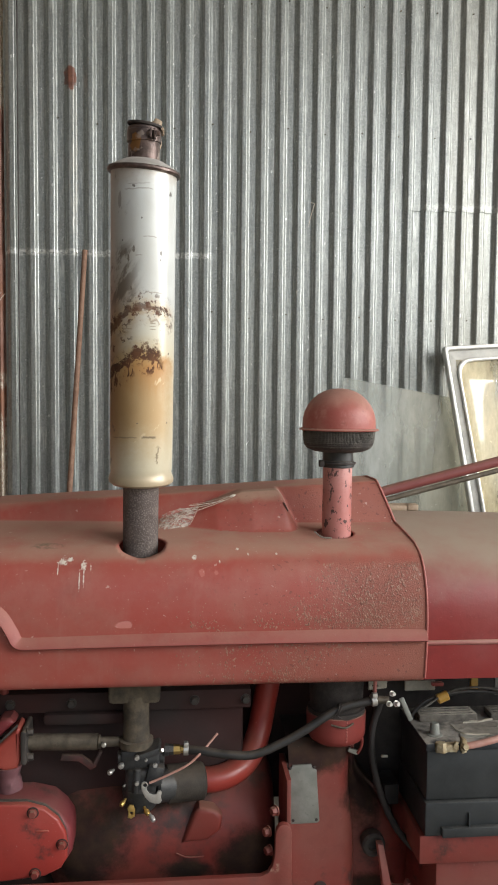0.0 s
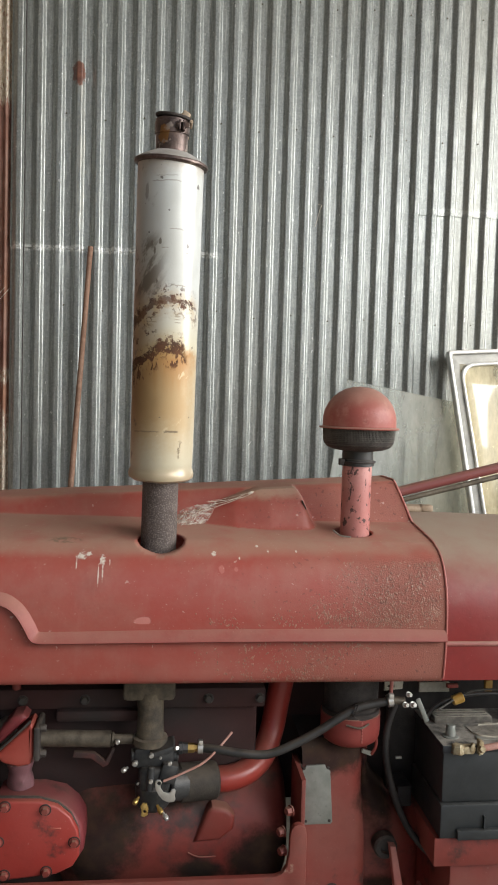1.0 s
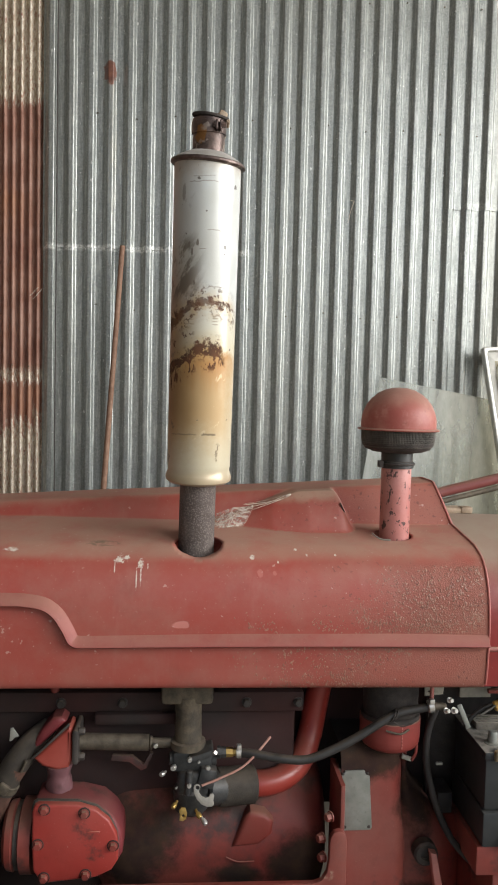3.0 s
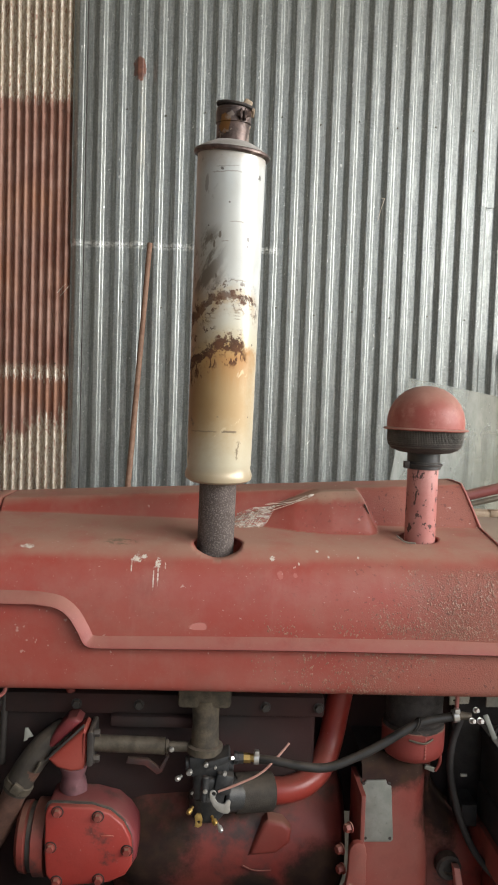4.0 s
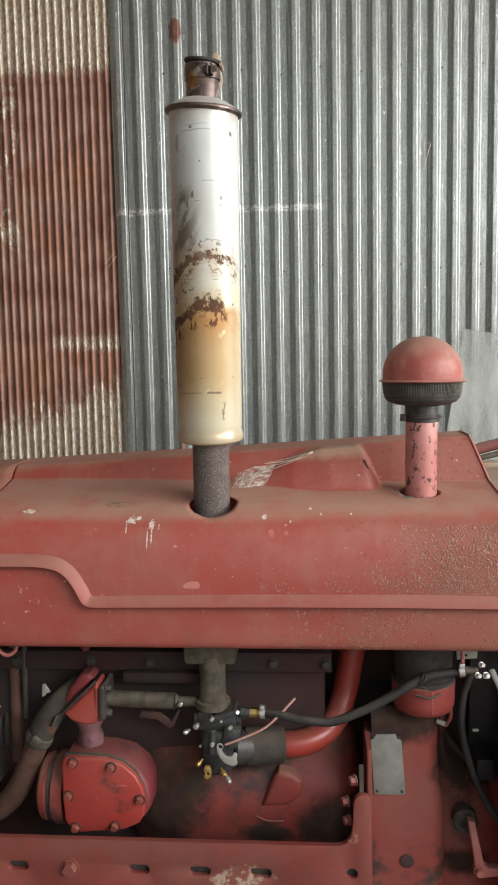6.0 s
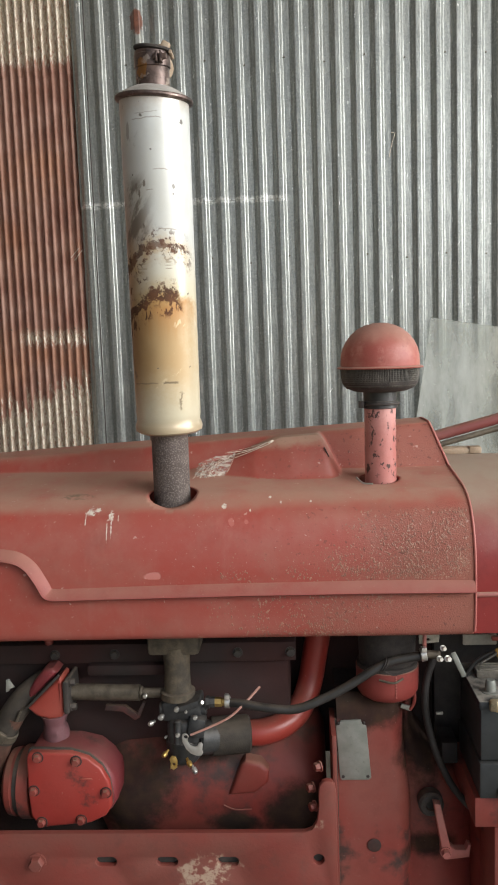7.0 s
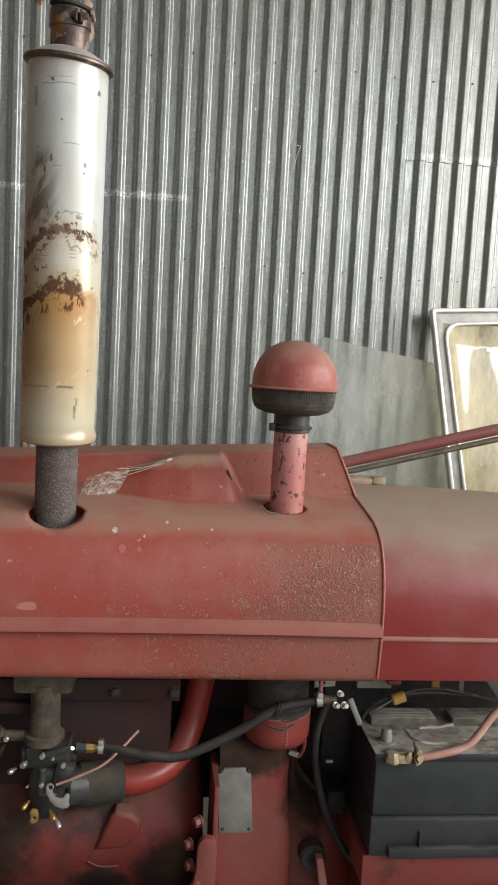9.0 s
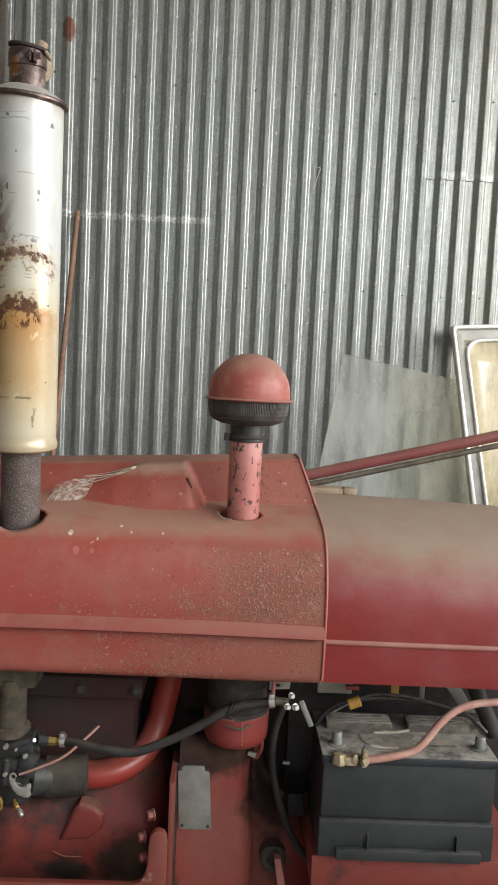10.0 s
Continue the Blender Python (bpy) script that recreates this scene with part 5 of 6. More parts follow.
part("frame_rail", far_rail, CAST_RED, tractor, "red frame rail of the far side")

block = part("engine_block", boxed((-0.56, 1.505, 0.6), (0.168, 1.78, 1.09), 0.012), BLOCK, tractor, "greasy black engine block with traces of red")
bm = bmesh.new()
lathe(bm, (-0.2, 1.6, 0.826), (1, 0, 0), [(0, 0.1), (0.02, 0.128), (0.06, 0.14), (0.12, 0.144), (0.3, 0.145), (0.38, 0.142), (0.415, 0.134), (0.43, 0.1)], 56)
part("side_cover", bm, COVER_RED, block, "dull red bulged side cover under grease", 60)
lug = bmesh.new()
slab(lug, [(0.05, 0.846), (0.075, 0.905), (0.084, 0.913), (0.112, 0.908), (0.126, 0.894), (0.124, 0.87), (0.1, 0.85)], [], 1.451, 1.49, 0.009, 4)
part("mount_lug", lug, CAST_RED, block, "faded red mounting lug")
lug = bmesh.new()
tube(lug, [(0.042, 1.452, 0.829), (0.062, 1.45, 0.822), (0.092, 1.452, 0.821)], 0.0014, 5, 8)
part("drain_pipe", lug, CAST_RED, block, "thin faded pipe")
bm = bmesh.new()
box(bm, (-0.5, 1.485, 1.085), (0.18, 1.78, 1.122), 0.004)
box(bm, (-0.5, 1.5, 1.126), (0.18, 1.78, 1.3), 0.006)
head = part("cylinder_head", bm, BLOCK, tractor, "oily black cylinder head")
for x in (-0.33, -0.21, -0.11, 0.03, 0.09, 0.15):
    part("bolt", hex_bolt(bmesh.new(), (x, 1.5, 1.145), (0, -1, 0), 0.008, 0.01), DARK, head)
for x in (-0.4, -0.26, -0.15, 0.075, 0.17):
    part("bolt", hex_bolt(bmesh.new(), (x, 1.485, 1.103), (0, -1, 0), 0.0075, 0.009), DARK, head)
bm = bmesh.new()
box(bm, (-0.2, 1.47, 1.066), (-0.04, 1.5, 1.088), 0.007)
part("side_ledge", bm, BLOCK, block, "greasy ledge of the block")

# inlet manifold and carburettor
flange = bmesh.new()
box(flange, (-0.08, 1.43, 1.118), (0.012, 1.5, 1.165), 0.008)
tube(flange, [(-0.032, 1.452, 1.13), (-0.031, 1.45, 1.09), (-0.031, 1.447, 1.05)], lambda t: 0.025 - 0.002 * math.sin(3 * t), 5, 24)
lathe(flange, (-0.031, 1.447, 1.036), (0, 0, 1), [(0, 0.022), (0.002, 0.031), (0.014, 0.031), (0.016, 0.024)], 24)
manifold = part("intake_manifold", flange, MANIFOLD, tractor, "dirty brown cast manifold pipe")
carb = bmesh.new()
box(carb, (-0.058, 1.425, 1.0), (0.012, 1.475, 1.036), 0.006)
box(carb, (-0.05, 1.418, 0.958), (0.006, 1.47, 1.004), 0.01, 3)
lathe(carb, (-0.024, 1.445, 0.918), (0, 0, 1), [(0, 0.012), (0.004, 0.024), (0.012, 0.03), (0.045, 0.032), (0.05, 0.028)], 26)
rod(carb, (-0.064, 1.44, 1.019), (0.02, 1.44, 1.019), 0.012, 16, 0.002)
box(carb, (-0.012, 1.412, 0.976), (0.018, 1.44, 1.012), 0.005, 2, pose(0, 0, 0, 0, 12, 0))
rod(carb, (-0.03, 1.408, 0.968), (-0.028, 1.408, 1.012), 0.0065, 12, 0.002)
rod(carb, (0.0, 1.45, 0.96), (0.035, 1.462, 0.955), 0.03, 24, 0.004)
box(carb, (-0.03, 1.41, 1.028), (0.014, 1.46, 1.04), 0.003, 2, pose(0, 0, 0, 0, -18, 0))
carburettor = part("carburettor", carb, ZAMAK, tractor, "dark grey carburettor with bright screws")


def screws(spots, material, label):
    for (x, y, z), axis, r, length in spots:
        bm = bmesh.new()
        a = Vector(axis).normalized()
        lathe(bm, (x, y, z), a, [(0, r), (length * 0.7, r), (length, r * 0.7)], 12)
        rod(bm, (x, y, z), Vector((x, y, z)) - a * length * 0.9, r * 0.55, 10)
        part("screw", bm, material, carburettor, label)


screws([((-0.055, 1.405, 1.02), (-0.2, -1, 0.1), 0.0052, 0.008), ((-0.073, 1.41, 1.007), (-0.6, -1, 0), 0.0045, 0.008), ((-0.088, 1.436, 1.045), (0, -1, 0), 0.0045, 0.005), ((-0.028, 1.404, 0.988), (0, -1, 0), 0.004, 0.006), ((-0.028, 1.404, 1.034), (0, -1, 0), 0.0045, 0.006),
        ((-0.012, 1.404, 1.029), (0, -1, 0), 0.0026, 0.004), ((0.004, 1.402, 1.02), (0, -1, 0.1), 0.0042, 0.006), ((0.014, 1.412, 1.041), (0.5, -1, 0.6), 0.004, 0.007), ((-0.05, 1.412, 0.98), (-0.4, -1, 0), 0.0022, 0.004)], STEEL, "bright steel screw")
screws([((-0.052, 1.412, 0.95), (-0.5, -1, -0.3), 0.0045, 0.009), ((-0.012, 1.41, 0.934), (0.5, -0.8, -0.5), 0.0048, 0.009)], BRASS, "brass screw")
screws([((-0.003, 1.402, 0.927), (0.6, -0.8, -0.6), 0.0045, 0.01)], STEEL, "bright steel screw")
bm = slab(bmesh.new(), [(-0.044, 0.925), (-0.038, 0.923), (-0.032, 0.927), (-0.031, 0.938), (-0.034, 0.947), (-0.041, 0.948), (-0.045, 0.942), (-0.043, 0.935)], [ring_loop(-0.0375, 0.933, 0.0026, 10)], 1.404, 1.4075, 0.0008)
part("wing_nut", bm, BRASS, carburettor, "small brass wing piece")
bm = bmesh.new()
lathe(bm, (0.02, 1.43, 1.0345), (1, 0, 0), [(0, 0.011), (0.006, 0.011), (0.007, 0.0095), (0.016, 0.0095)], 6)
part("fuel_elbow", bm, ZAMAK, carburettor)
bm = bmesh.new()
lathe(bm, (0.031, 1.43, 1.0345), (1, 0, 0), [(0, 0.0085), (0.0165, 0.0085), (0.018, 0.0065), (0.024, 0.0065)], 6)
part("fuel_fitting", bm, BRASS, carburettor, "hexagonal brass fitting")
bm = bmesh.new()
lathe(bm, (0.053, 1.429, 1.035), (1, 0, 0), [(0, 0.0095), (0.001, 0.0108), (0.009, 0.0108), (0.01, 0.0095)], 20)
box(bm, (0.054, 1.416, 1.044), (0.062, 1.426, 1.052), 0.001)
part("hose_clamp", bm, STEEL, carburettor, "bright hose clamp")
lever = slab(bmesh.new(), [(-0.0195, 0.99), (-0.0155, 0.9925), (-0.011, 0.991), (-0.0085, 0.9865), (-0.0105, 0.982), (-0.0105, 0.977), (-0.006, 0.9705), (0.001, 0.9685), (0.006, 0.9695), (0.0085, 0.975), (0.013, 0.976), (0.0155, 0.972), (0.014, 0.963), (0.0155, 0.957), (0.0125, 0.9525), (0.004, 0.952), (-0.006, 0.956), (-0.014, 0.965), (-0.0195, 0.977), (-0.0205, 0.985)], [ring_loop(-0.0135, 0.986, 0.0036, 12)], 1.397, 1.4, 0.0008)
part("throttle_lever", lever, STEEL, carburettor, "bright curved throttle lever")
bm = bmesh.new()
tube(bm, [(-0.006, 1.406, 0.986), (0.02, 1.405, 0.997), (0.06, 1.408, 1.015), (0.085, 1.415, 1.034), (0.115, 1.44, 1.057)], 0.0022, 8, 8)
part("throttle_cable", bm, PINK_CABLE, carburettor, "thin faded red cable")
bm = bmesh.new()
rod(bm, (0.02, 1.463, 0.955), (0.092, 1.478, 0.953), 0.034, 28, 0.004)
part("rubber_sleeve", bm, OLD_RUBBER, tractor, "old black rubber sleeve on the air pipe")
bm = bmesh.new()
tube(bm, [(0.082, 1.48, 0.953), (0.115, 1.482, 0.953), (0.15, 1.495, 0.959), (0.182, 1.525, 0.974), (0.203, 1.556, 1.01), (0.216, 1.568, 1.07), (0.236, 1.57, 1.18)], 0.0235, 8, 24)
part("air_pipe", bm, PIPE_RED, tractor, "red bent air pipe", 60)
bm = bmesh.new()
tube(bm, [(0.058, 1.428, 1.034), (0.085, 1.42, 1.035), (0.13, 1.412, 1.03), (0.178, 1.41, 1.029), (0.225, 1.412, 1.046), (0.268, 1.415, 1.067), (0.31, 1.418, 1.092), (0.345, 1.42, 1.108), (0.395, 1.42, 1.118)], 0.0078, 8, 14)
hose = part("fuel_hose", bm, RUBBER, tractor, "black rubber fuel hose")
bm = bmesh.new()
for x in (0.329, 0.333):
    tube(bm, [(x + 0.011 * math.cos(a) * 0.5, 1.419 + 0.0105 * math.sin(a), 1.1035 + 0.0105 * math.cos(a)) for a in np.linspace(0, math.tau, 10)], 0.0012, 3, 6)
tube(bm, [(0.33, 1.411, 1.094), (0.345, 1.41, 1.087), (0.365, 1.411, 1.092)], 0.0012, 4, 6)
part("wire_tie", bm, IRON, hose)

# governor and its rod
bm = slab(bmesh.new(), [(-0.298, 1.028), (-0.237, 1.084), (-0.2325, 1.08), (-0.2315, 1.026), (-0.238, 1.01), (-0.258, 1.006), (-0.283, 1.013)], [], 1.425, 1.475, 0.007, 4)
governor = part("governor", bm, BRIGHT_RED, tractor, "bright red governor housing")
bm = slab(bmesh.new(), [(-0.298, 1.034), (-0.243, 1.088), (-0.252, 1.096), (-0.268, 1.094), (-0.288, 1.072), (-0.302, 1.048)], [], 1.437, 1.478, 0.008, 3)
part("upper_body", bm, SHADED_CASE_RED, governor, "dull red upper part of the governor")
bm = slab(bmesh.new(), [(-0.3015, 1.0285), (-0.2385, 1.0895), (-0.236, 1.0865), (-0.299, 1.026)], [], 1.4225, 1.43, 0.0006)
part("gasket", bm, DARK, governor, "dark gasket edge")
bm = slab(bmesh.new(), round_loop(-0.2312, 1.018, -0.2205, 1.079, 0.005, 4), [], 1.42, 1.49, 0.003)
part("flange", bm, DARK, governor, "dark flange")
for z in (1.028, 1.073):
    part("bolt", hex_bolt(bmesh.new(), (-0.2205, 1.432, z), (1, 0, 0), 0.0065, 0.01), DARK, governor)
bm = bmesh.new()
rod(bm, (-0.23, 1.452, 1.047), (-0.1, 1.45, 1.0445), 0.0145, 20)
rod(bm, (-0.105, 1.449, 1.0445), (-0.06, 1.449, 1.044), 0.009, 14, 0.002)
rod(bm, (-0.1, 1.449, 1.0445), (-0.094, 1.449, 1.0445), 0.0125, 14, 0.002)
part("governor_tube", bm, PIPE, governor, "dull steel tube")
bm = slab(bmesh.new(), [(-0.165, 1.017), (-0.13, 1.015), (-0.11, 0.999), (-0.098, 1.022), (-0.093, 1.02), (-0.105, 0.992), (-0.114, 0.988), (-0.135, 1.004), (-0.168, 1.007)], [], 1.46, 1.468, 0.001)
part("bracket", bm, GREASY, governor, "bent red bracket")
bm = bmesh.new()
tube(bm, [(-0.257, 1.45, 1.01), (-0.257, 1.452, 0.99), (-0.257, 1.456, 0.965)], lambda t: 0.0195 + 0.005 * abs(2 * t - 1), 5, 20, 0.1)
part("neck", bm, MAUVE, governor)
bm = bmesh.new()
tube(bm, [(-0.265, 1.5, 1.085), (-0.27, 1.495, 1.11), (-0.28, 1.49, 1.17)], 0.008, 5, 12)
part("oil_line", bm, CAST_RED, governor, "red oil line")

# gear case with a bolted cover
plate = [(x, z - 0.01) for x, z in [(-0.283, 0.9755), (-0.215, 0.9735), (-0.185, 0.964), (-0.163, 0.945), (-0.15, 0.92), (-0.147, 0.895), (-0.1475, 0.875), (-0.158, 0.858), (-0.185, 0.845), (-0.265, 0.837), (-0.278, 0.84), (-0.2905, 0.858), (-0.293, 0.9), (-0.2925, 0.962), (-0.289, 0.972)]]
case = part("gear_case", slab(bmesh.new(), [(x + (0.006 if x > -0.2 else -0.002), z - (0.004 if z > 0.91 else 0.0)) for x, z in plate], [], 1.402, 1.48, 0.014, 4), SHADED_CASE_RED, tractor, "red rounded gear case on the engine")
cover = part("cover", slab(bmesh.new(), plate, [], 1.388, 1.4005, 0.004, 3), OILED_RED, case, "bright red bolted cover plate")
part("gasket", slab(bmesh.new(), [(x * 1.006 + 0.0013, (z - 0.895) * 1.02 + 0.895) for x, z in plate], [], 1.4, 1.4035), WIRE_GREY, case, "grey gasket edge")
part("oily_joint", slab(bmesh.new(), [(x - (0.0 if x > -0.2 else 0.003), (z - 0.895) * 1.03 + 0.895) for x, z in plate], [], 1.4035, 1.4065), DARK, case, "black oily joint behind the gasket")
for x, z in ((-0.272, 0.966), (-0.205, 0.959), (-0.2825, 0.905), (-0.156, 0.901), (-0.272, 0.847), (-0.202, 0.851)):
    part("bolt", hex_bolt(bmesh.new(), (x, 1.388, z - 0.01), (0, -1, 0), 0.0066, 0.009), CAST_RED, cover)
    part("washer", lathed((x, 1.3882, z - 0.01), (0, -1, 0), [(0, 0.0105), (0.0012, 0.0098), (0.0016, 0.006)], 16), BLOCK, cover, "oily washer")
part("casting_mark", boxed((-0.2, 1.3865, 0.914), (-0.178, 1.389, 0.9175), 0.001, 1), BRIGHT_RED, cover)
bm = bmesh.new()
lathe(bm, (-0.348, 1.457, 0.876), (1, 0, 0), [(0, 0.05), (0.006, 0.058), (0.016, 0.06), (0.02, 0.054), (0.026, 0.054), (0.03, 0.064), (0.05, 0.064)], 36)
drive_end = part("drive_end", bm, CAST_RED, case, "ringed drive end of the case")
# dark ring added inside the groove
bm = bmesh.new()
lathe(bm, (-0.3285, 1.457, 0.876), (1, 0, 0), [(0, 0.05), (0.0005, 0.0572), (0.009, 0.0572), (0.0095, 0.05)], 36)
part("groove", bm, DARK, drive_end, "black ring that fills the groove")

# lower water pipe at the front
bm = bmesh.new()
tube(bm, [(-0.5, 1.47, 0.79), (-0.446, 1.46, 0.822), (-0.408, 1.452, 0.855), (-0.379, 1.45, 0.905), (-0.352, 1.447, 0.97), (-0.33, 1.446, 1.008)], 0.021, 6, 22)
water = part("water_pipe", bm, RUSTY, tractor, "rusty brown water pipe", 60)
bm = bmesh.new()
tube(bm, [(-0.356, 1.447, 0.962), (-0.342, 1.447, 0.992), (-0.328, 1.449, 1.014), (-0.312, 1.455, 1.034), (-0.296, 1.463, 1.047), (-0.276, 1.478, 1.058)], 0.023, 6, 22)
part("rubber_hose", bm, OLD_RUBBER, water, "dull old rubber hose")
bm = bmesh.new()
lathe(bm, (-0.3535, 1.447, 0.968), (0.015, -0.001, 0.028), [(0, 0.0238), (0.001, 0.0252), (0.013, 0.0252), (0.014, 0.0238)], 28)
box(bm, (-0.357, 1.416, 0.968), (-0.338, 1.424, 0.986), 0.002, 2, pose(0, 0, 0, 0, 35, 0))
box(bm, (-0.315, 1.42, 1.004), (-0.3115, 1.428, 1.026), 0.001, 1, pose(0, 0, 0, 0, 25, 0))
part("hose_clamp", bm, PIPE, water, "dull steel clamp")
bm = bmesh.new()
tube(bm, [(-0.392, 1.38, 1.175), (-0.388, 1.376, 1.162), (-0.374, 1.375, 1.154), (-0.36, 1.376, 1.162), (-0.357, 1.38, 1.176)], 0.0032, 6, 8)
part("wire_loop", bm, PINK, tractor, "pale pink wire loop under the hood")
bm = slab(bmesh.new(), [(-0.5, 0.86), (-0.432, 0.88), (-0.45, 0.93), (-0.455, 1.0), (-0.453, 1.17), (-0.5, 1.17)], [], 1.4, 1.9, 0.004)
part("radiator_frame", bm, DARK, tractor, "dark radiator side")
part("shaft", rod(bmesh.new(), (-0.412, 1.505, 0.9), (-0.409, 1.505, 1.18), 0.0135, 16), RUSTY, tractor, "dark brown upright shaft behind the hose")
part("bracket", rod(bmesh.new(), (-0.39, 1.49, 0.99), (-0.386, 1.49, 1.17), 0.006, 12), DARK, tractor)
clip = slab(bmesh.new(), [(-0.3445, 1.047), (-0.3385, 1.049), (-0.337, 1.053), (-0.3285, 1.056), (-0.3335, 1.064), (-0.338, 1.071), (-0.3425, 1.07)], [], 1.452, 1.456, 0.0008)
part("clip", clip, PLATE, tractor, "pale bent clip")
part("stay_rod", rod(bmesh.new(), (-0.437, 1.45, 1.0), (-0.423, 1.45, 1.03), 0.0022, 8), PLATE, tractor)
part("pulley", lathed((-0.43, 1.56, 0.955), (-1, 0, 0), [(0, 0.06), (0.004, 0.068), (0.012, 0.058), (0.02, 0.068), (0.024, 0.06)], 36), DARK, tractor, "dark pulley behind the hose")
bm = bmesh.new()
for k in range(5):
    rod(bm, (-0.435 + 0.018 * k, 1.52 + 0.02 * k, 0.85), (-0.435 + 0.018 * k, 1.52 + 0.02 * k, 1.17), 0.006, 10)
part("fan_shroud", bm, DARK, tractor, "dark shroud ribs behind the hose")

# oil bath air cleaner
CX, CY = 0.343, 1.49
bm = lathed((CX, CY, 1.018), (0, 0, 1), [(0, 0.03), (0.002, 0.041), (0.008, 0.05), (0.016, 0.0545), (0.025, 0.0555), (0.058, 0.056), (0.06, 0.053)], 44)
cleaner = part("air_cleaner", bm, CUP_RED, tractor, "red air cleaner cup under a sooty canister")
part("canister", lathed((CX, CY, 1.074), (0, 0, 1), [(0, 0.05), (0.002, 0.054), (0.01, 0.054), (0.012, 0.05), (0.13, 0.053), (0.132, 0.05)], 44), IRON, cleaner, "sooty upper canister")
bm = bmesh.new()
for k in range(7):
    box(bm, (CX + 0.008, CY - 0.0562, 1.034 + 0.006 * k), (CX + 0.0105, CY - 0.0545, 1.038 + 0.006 * k), 0.0004, 1)
part("paint_marks", bm, PINK, cleaner, "row of pale marks")
bm = bmesh.new()
tube(bm, [(CX - 0.02, CY - 0.0545, 1.068), (CX + 0.005, CY - 0.059, 1.064), (CX + 0.022, CY - 0.054, 1.07)], 0.002, 5, 8)
part("spring_clip", bm, PIPE, cleaner)

# clutch housing: a bell that is flat in front, rolls back above and to the rear, and flares low down
def bell_rows():
    rows = []
    for z in [0.55 + 0.0125 * k for k in range(37)] + [1.006, 1.012, 1.018, 1.022]:
        roll = 0.045 * (1 - math.sqrt(max(0.0, 1 - (max(0.0, z - 0.978) / 0.046) ** 2)))
        flare = 0.1 * smooth(z, 0.955, 0.79)
        turn = 0.338 + 0.012 * smooth(z, 0.95, 0.8)
        row = []
        for k in range(9):
            x = 0.2495 + (turn - 0.2495) * k / 8
            row.append((x, 1.4625 + roll + 0.004 * (k / 8) ** 2, z))
        for k in range(1, 13):
            a = radians(90) * k / 12
            row.append((turn + 0.034 * math.sin(a), 1.4665 + roll + 0.048 * (1 - math.cos(a)), z))
        for k in range(1, 9):
            v = k / 8
            row.append((turn + 0.034 + flare * v + 0.02 * v, 1.5145 + roll + 0.03 * v * v - 0.012 * math.sin(math.pi * v), z))
        row.append((turn + 0.07 + flare, 1.68, z))
        rows.append(row)
    return rows


bm = bmesh.new()
bell = bell_rows()
grid(bm, bell)
housing = part("clutch_housing", bm, HOUSE_RED, tractor, "red cast clutch housing", 60)
# greasy top, its black standing in for the shade below the cup
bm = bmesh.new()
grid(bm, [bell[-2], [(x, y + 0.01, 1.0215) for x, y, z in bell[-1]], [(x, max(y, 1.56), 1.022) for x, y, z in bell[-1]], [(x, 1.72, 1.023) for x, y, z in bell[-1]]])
part("housing_top", bm, VOID, housing, "greasy housing top, blackened for the shade under the air cleaner")
part("timing_hole", lathed((0.312, 1.4622, 0.745), (0, -1, 0), [(0, 0.0125), (0.0012, 0.0125), (0.0018, 0.0105)], 20), GREASY, housing, "round plugged hole in the casting")
part("flange", slab(bmesh.new(), [(0.2385, 0.6), (0.2466, 0.6), (0.2452, 0.985), (0.2375, 0.985)], [], 1.4, 1.51, 0.002), RAIL_RED, housing, "joint flange")
part("joint", slab(bmesh.new(), [(0.2466, 0.6), (0.2495, 0.6), (0.2485, 0.985), (0.2452, 0.985)], [], 1.4615, 1.51), DARK, housing, "dark joint line")
pl = [(0.2475, 0.974), (0.2535, 0.9765), (0.2565, 0.9835), (0.2915, 0.9845), (0.294, 0.977), (0.3015, 0.973), (0.3085, 0.876), (0.305, 0.872), (0.256, 0.8715), (0.253, 0.876)]
plate_ob = part("name_plate", slab(bmesh.new(), pl, [], 1.459, 1.4625, 0.0008), TAG, housing, "blank dull aluminium name plate")
for x, z in ((0.252, 0.9785), (0.297, 0.979), (0.2585, 0.8785), (0.3025, 0.8785)):
    part("rivet", lathed((x, 1.4592, z), (0, -1, 0), [(0, 0.003), (0.0012, 0.0026), (0.002, 0.001)], 10), IRON, plate_ob)

# pedal lever
bm = lathed((0.418, 1.5, 0.812), (0, -1, 0), [(0, 0.023), (0.02, 0.023), (0.024, 0.019), (0.0245, 0.011), (0.018, 0.009)], 26)
pedal = part("lever_boss", bm, DARK, tractor, "greasy boss of the lever")
bm = bmesh.new()
slab(bm, [(0.418, 0.83), (0.43, 0.828), (0.447, 0.748), (0.455, 0.742), (0.474, 0.742), (0.478, 0.752), (0.484, 0.75), (0.48, 0.727), (0.44, 0.722), (0.43, 0.73), (0.43, 0.75)], [], 1.452, 1.468, 0.003)
part("lever_arm", bm, PINK, pedal, "faded red lever arm")
part("lever_bolt", hex_bolt(bmesh.new(), (0.438, 1.452, 0.738), (0, -1, 0), 0.008, 0.012), PINK, pedal)

# linkage fittings under the hood's rear end
bm = bmesh.new()
rod(bm, (0.392, 1.418, 1.119), (0.402, 1.418, 1.121), 0.0115, 14, 0.001)
box(bm, (0.392, 1.405, 1.128), (0.401, 1.415, 1.136), 0.001)
fitting = part("fuel_joint", bm, STEEL, tractor, "bright clamp and fittings at the hose end")
bm = bmesh.new()
rod(bm, (0.402, 1.42, 1.12), (0.425, 1.42, 1.118), 0.007, 12, 0.001)
part("nipple", bm, PIPE, fitting)
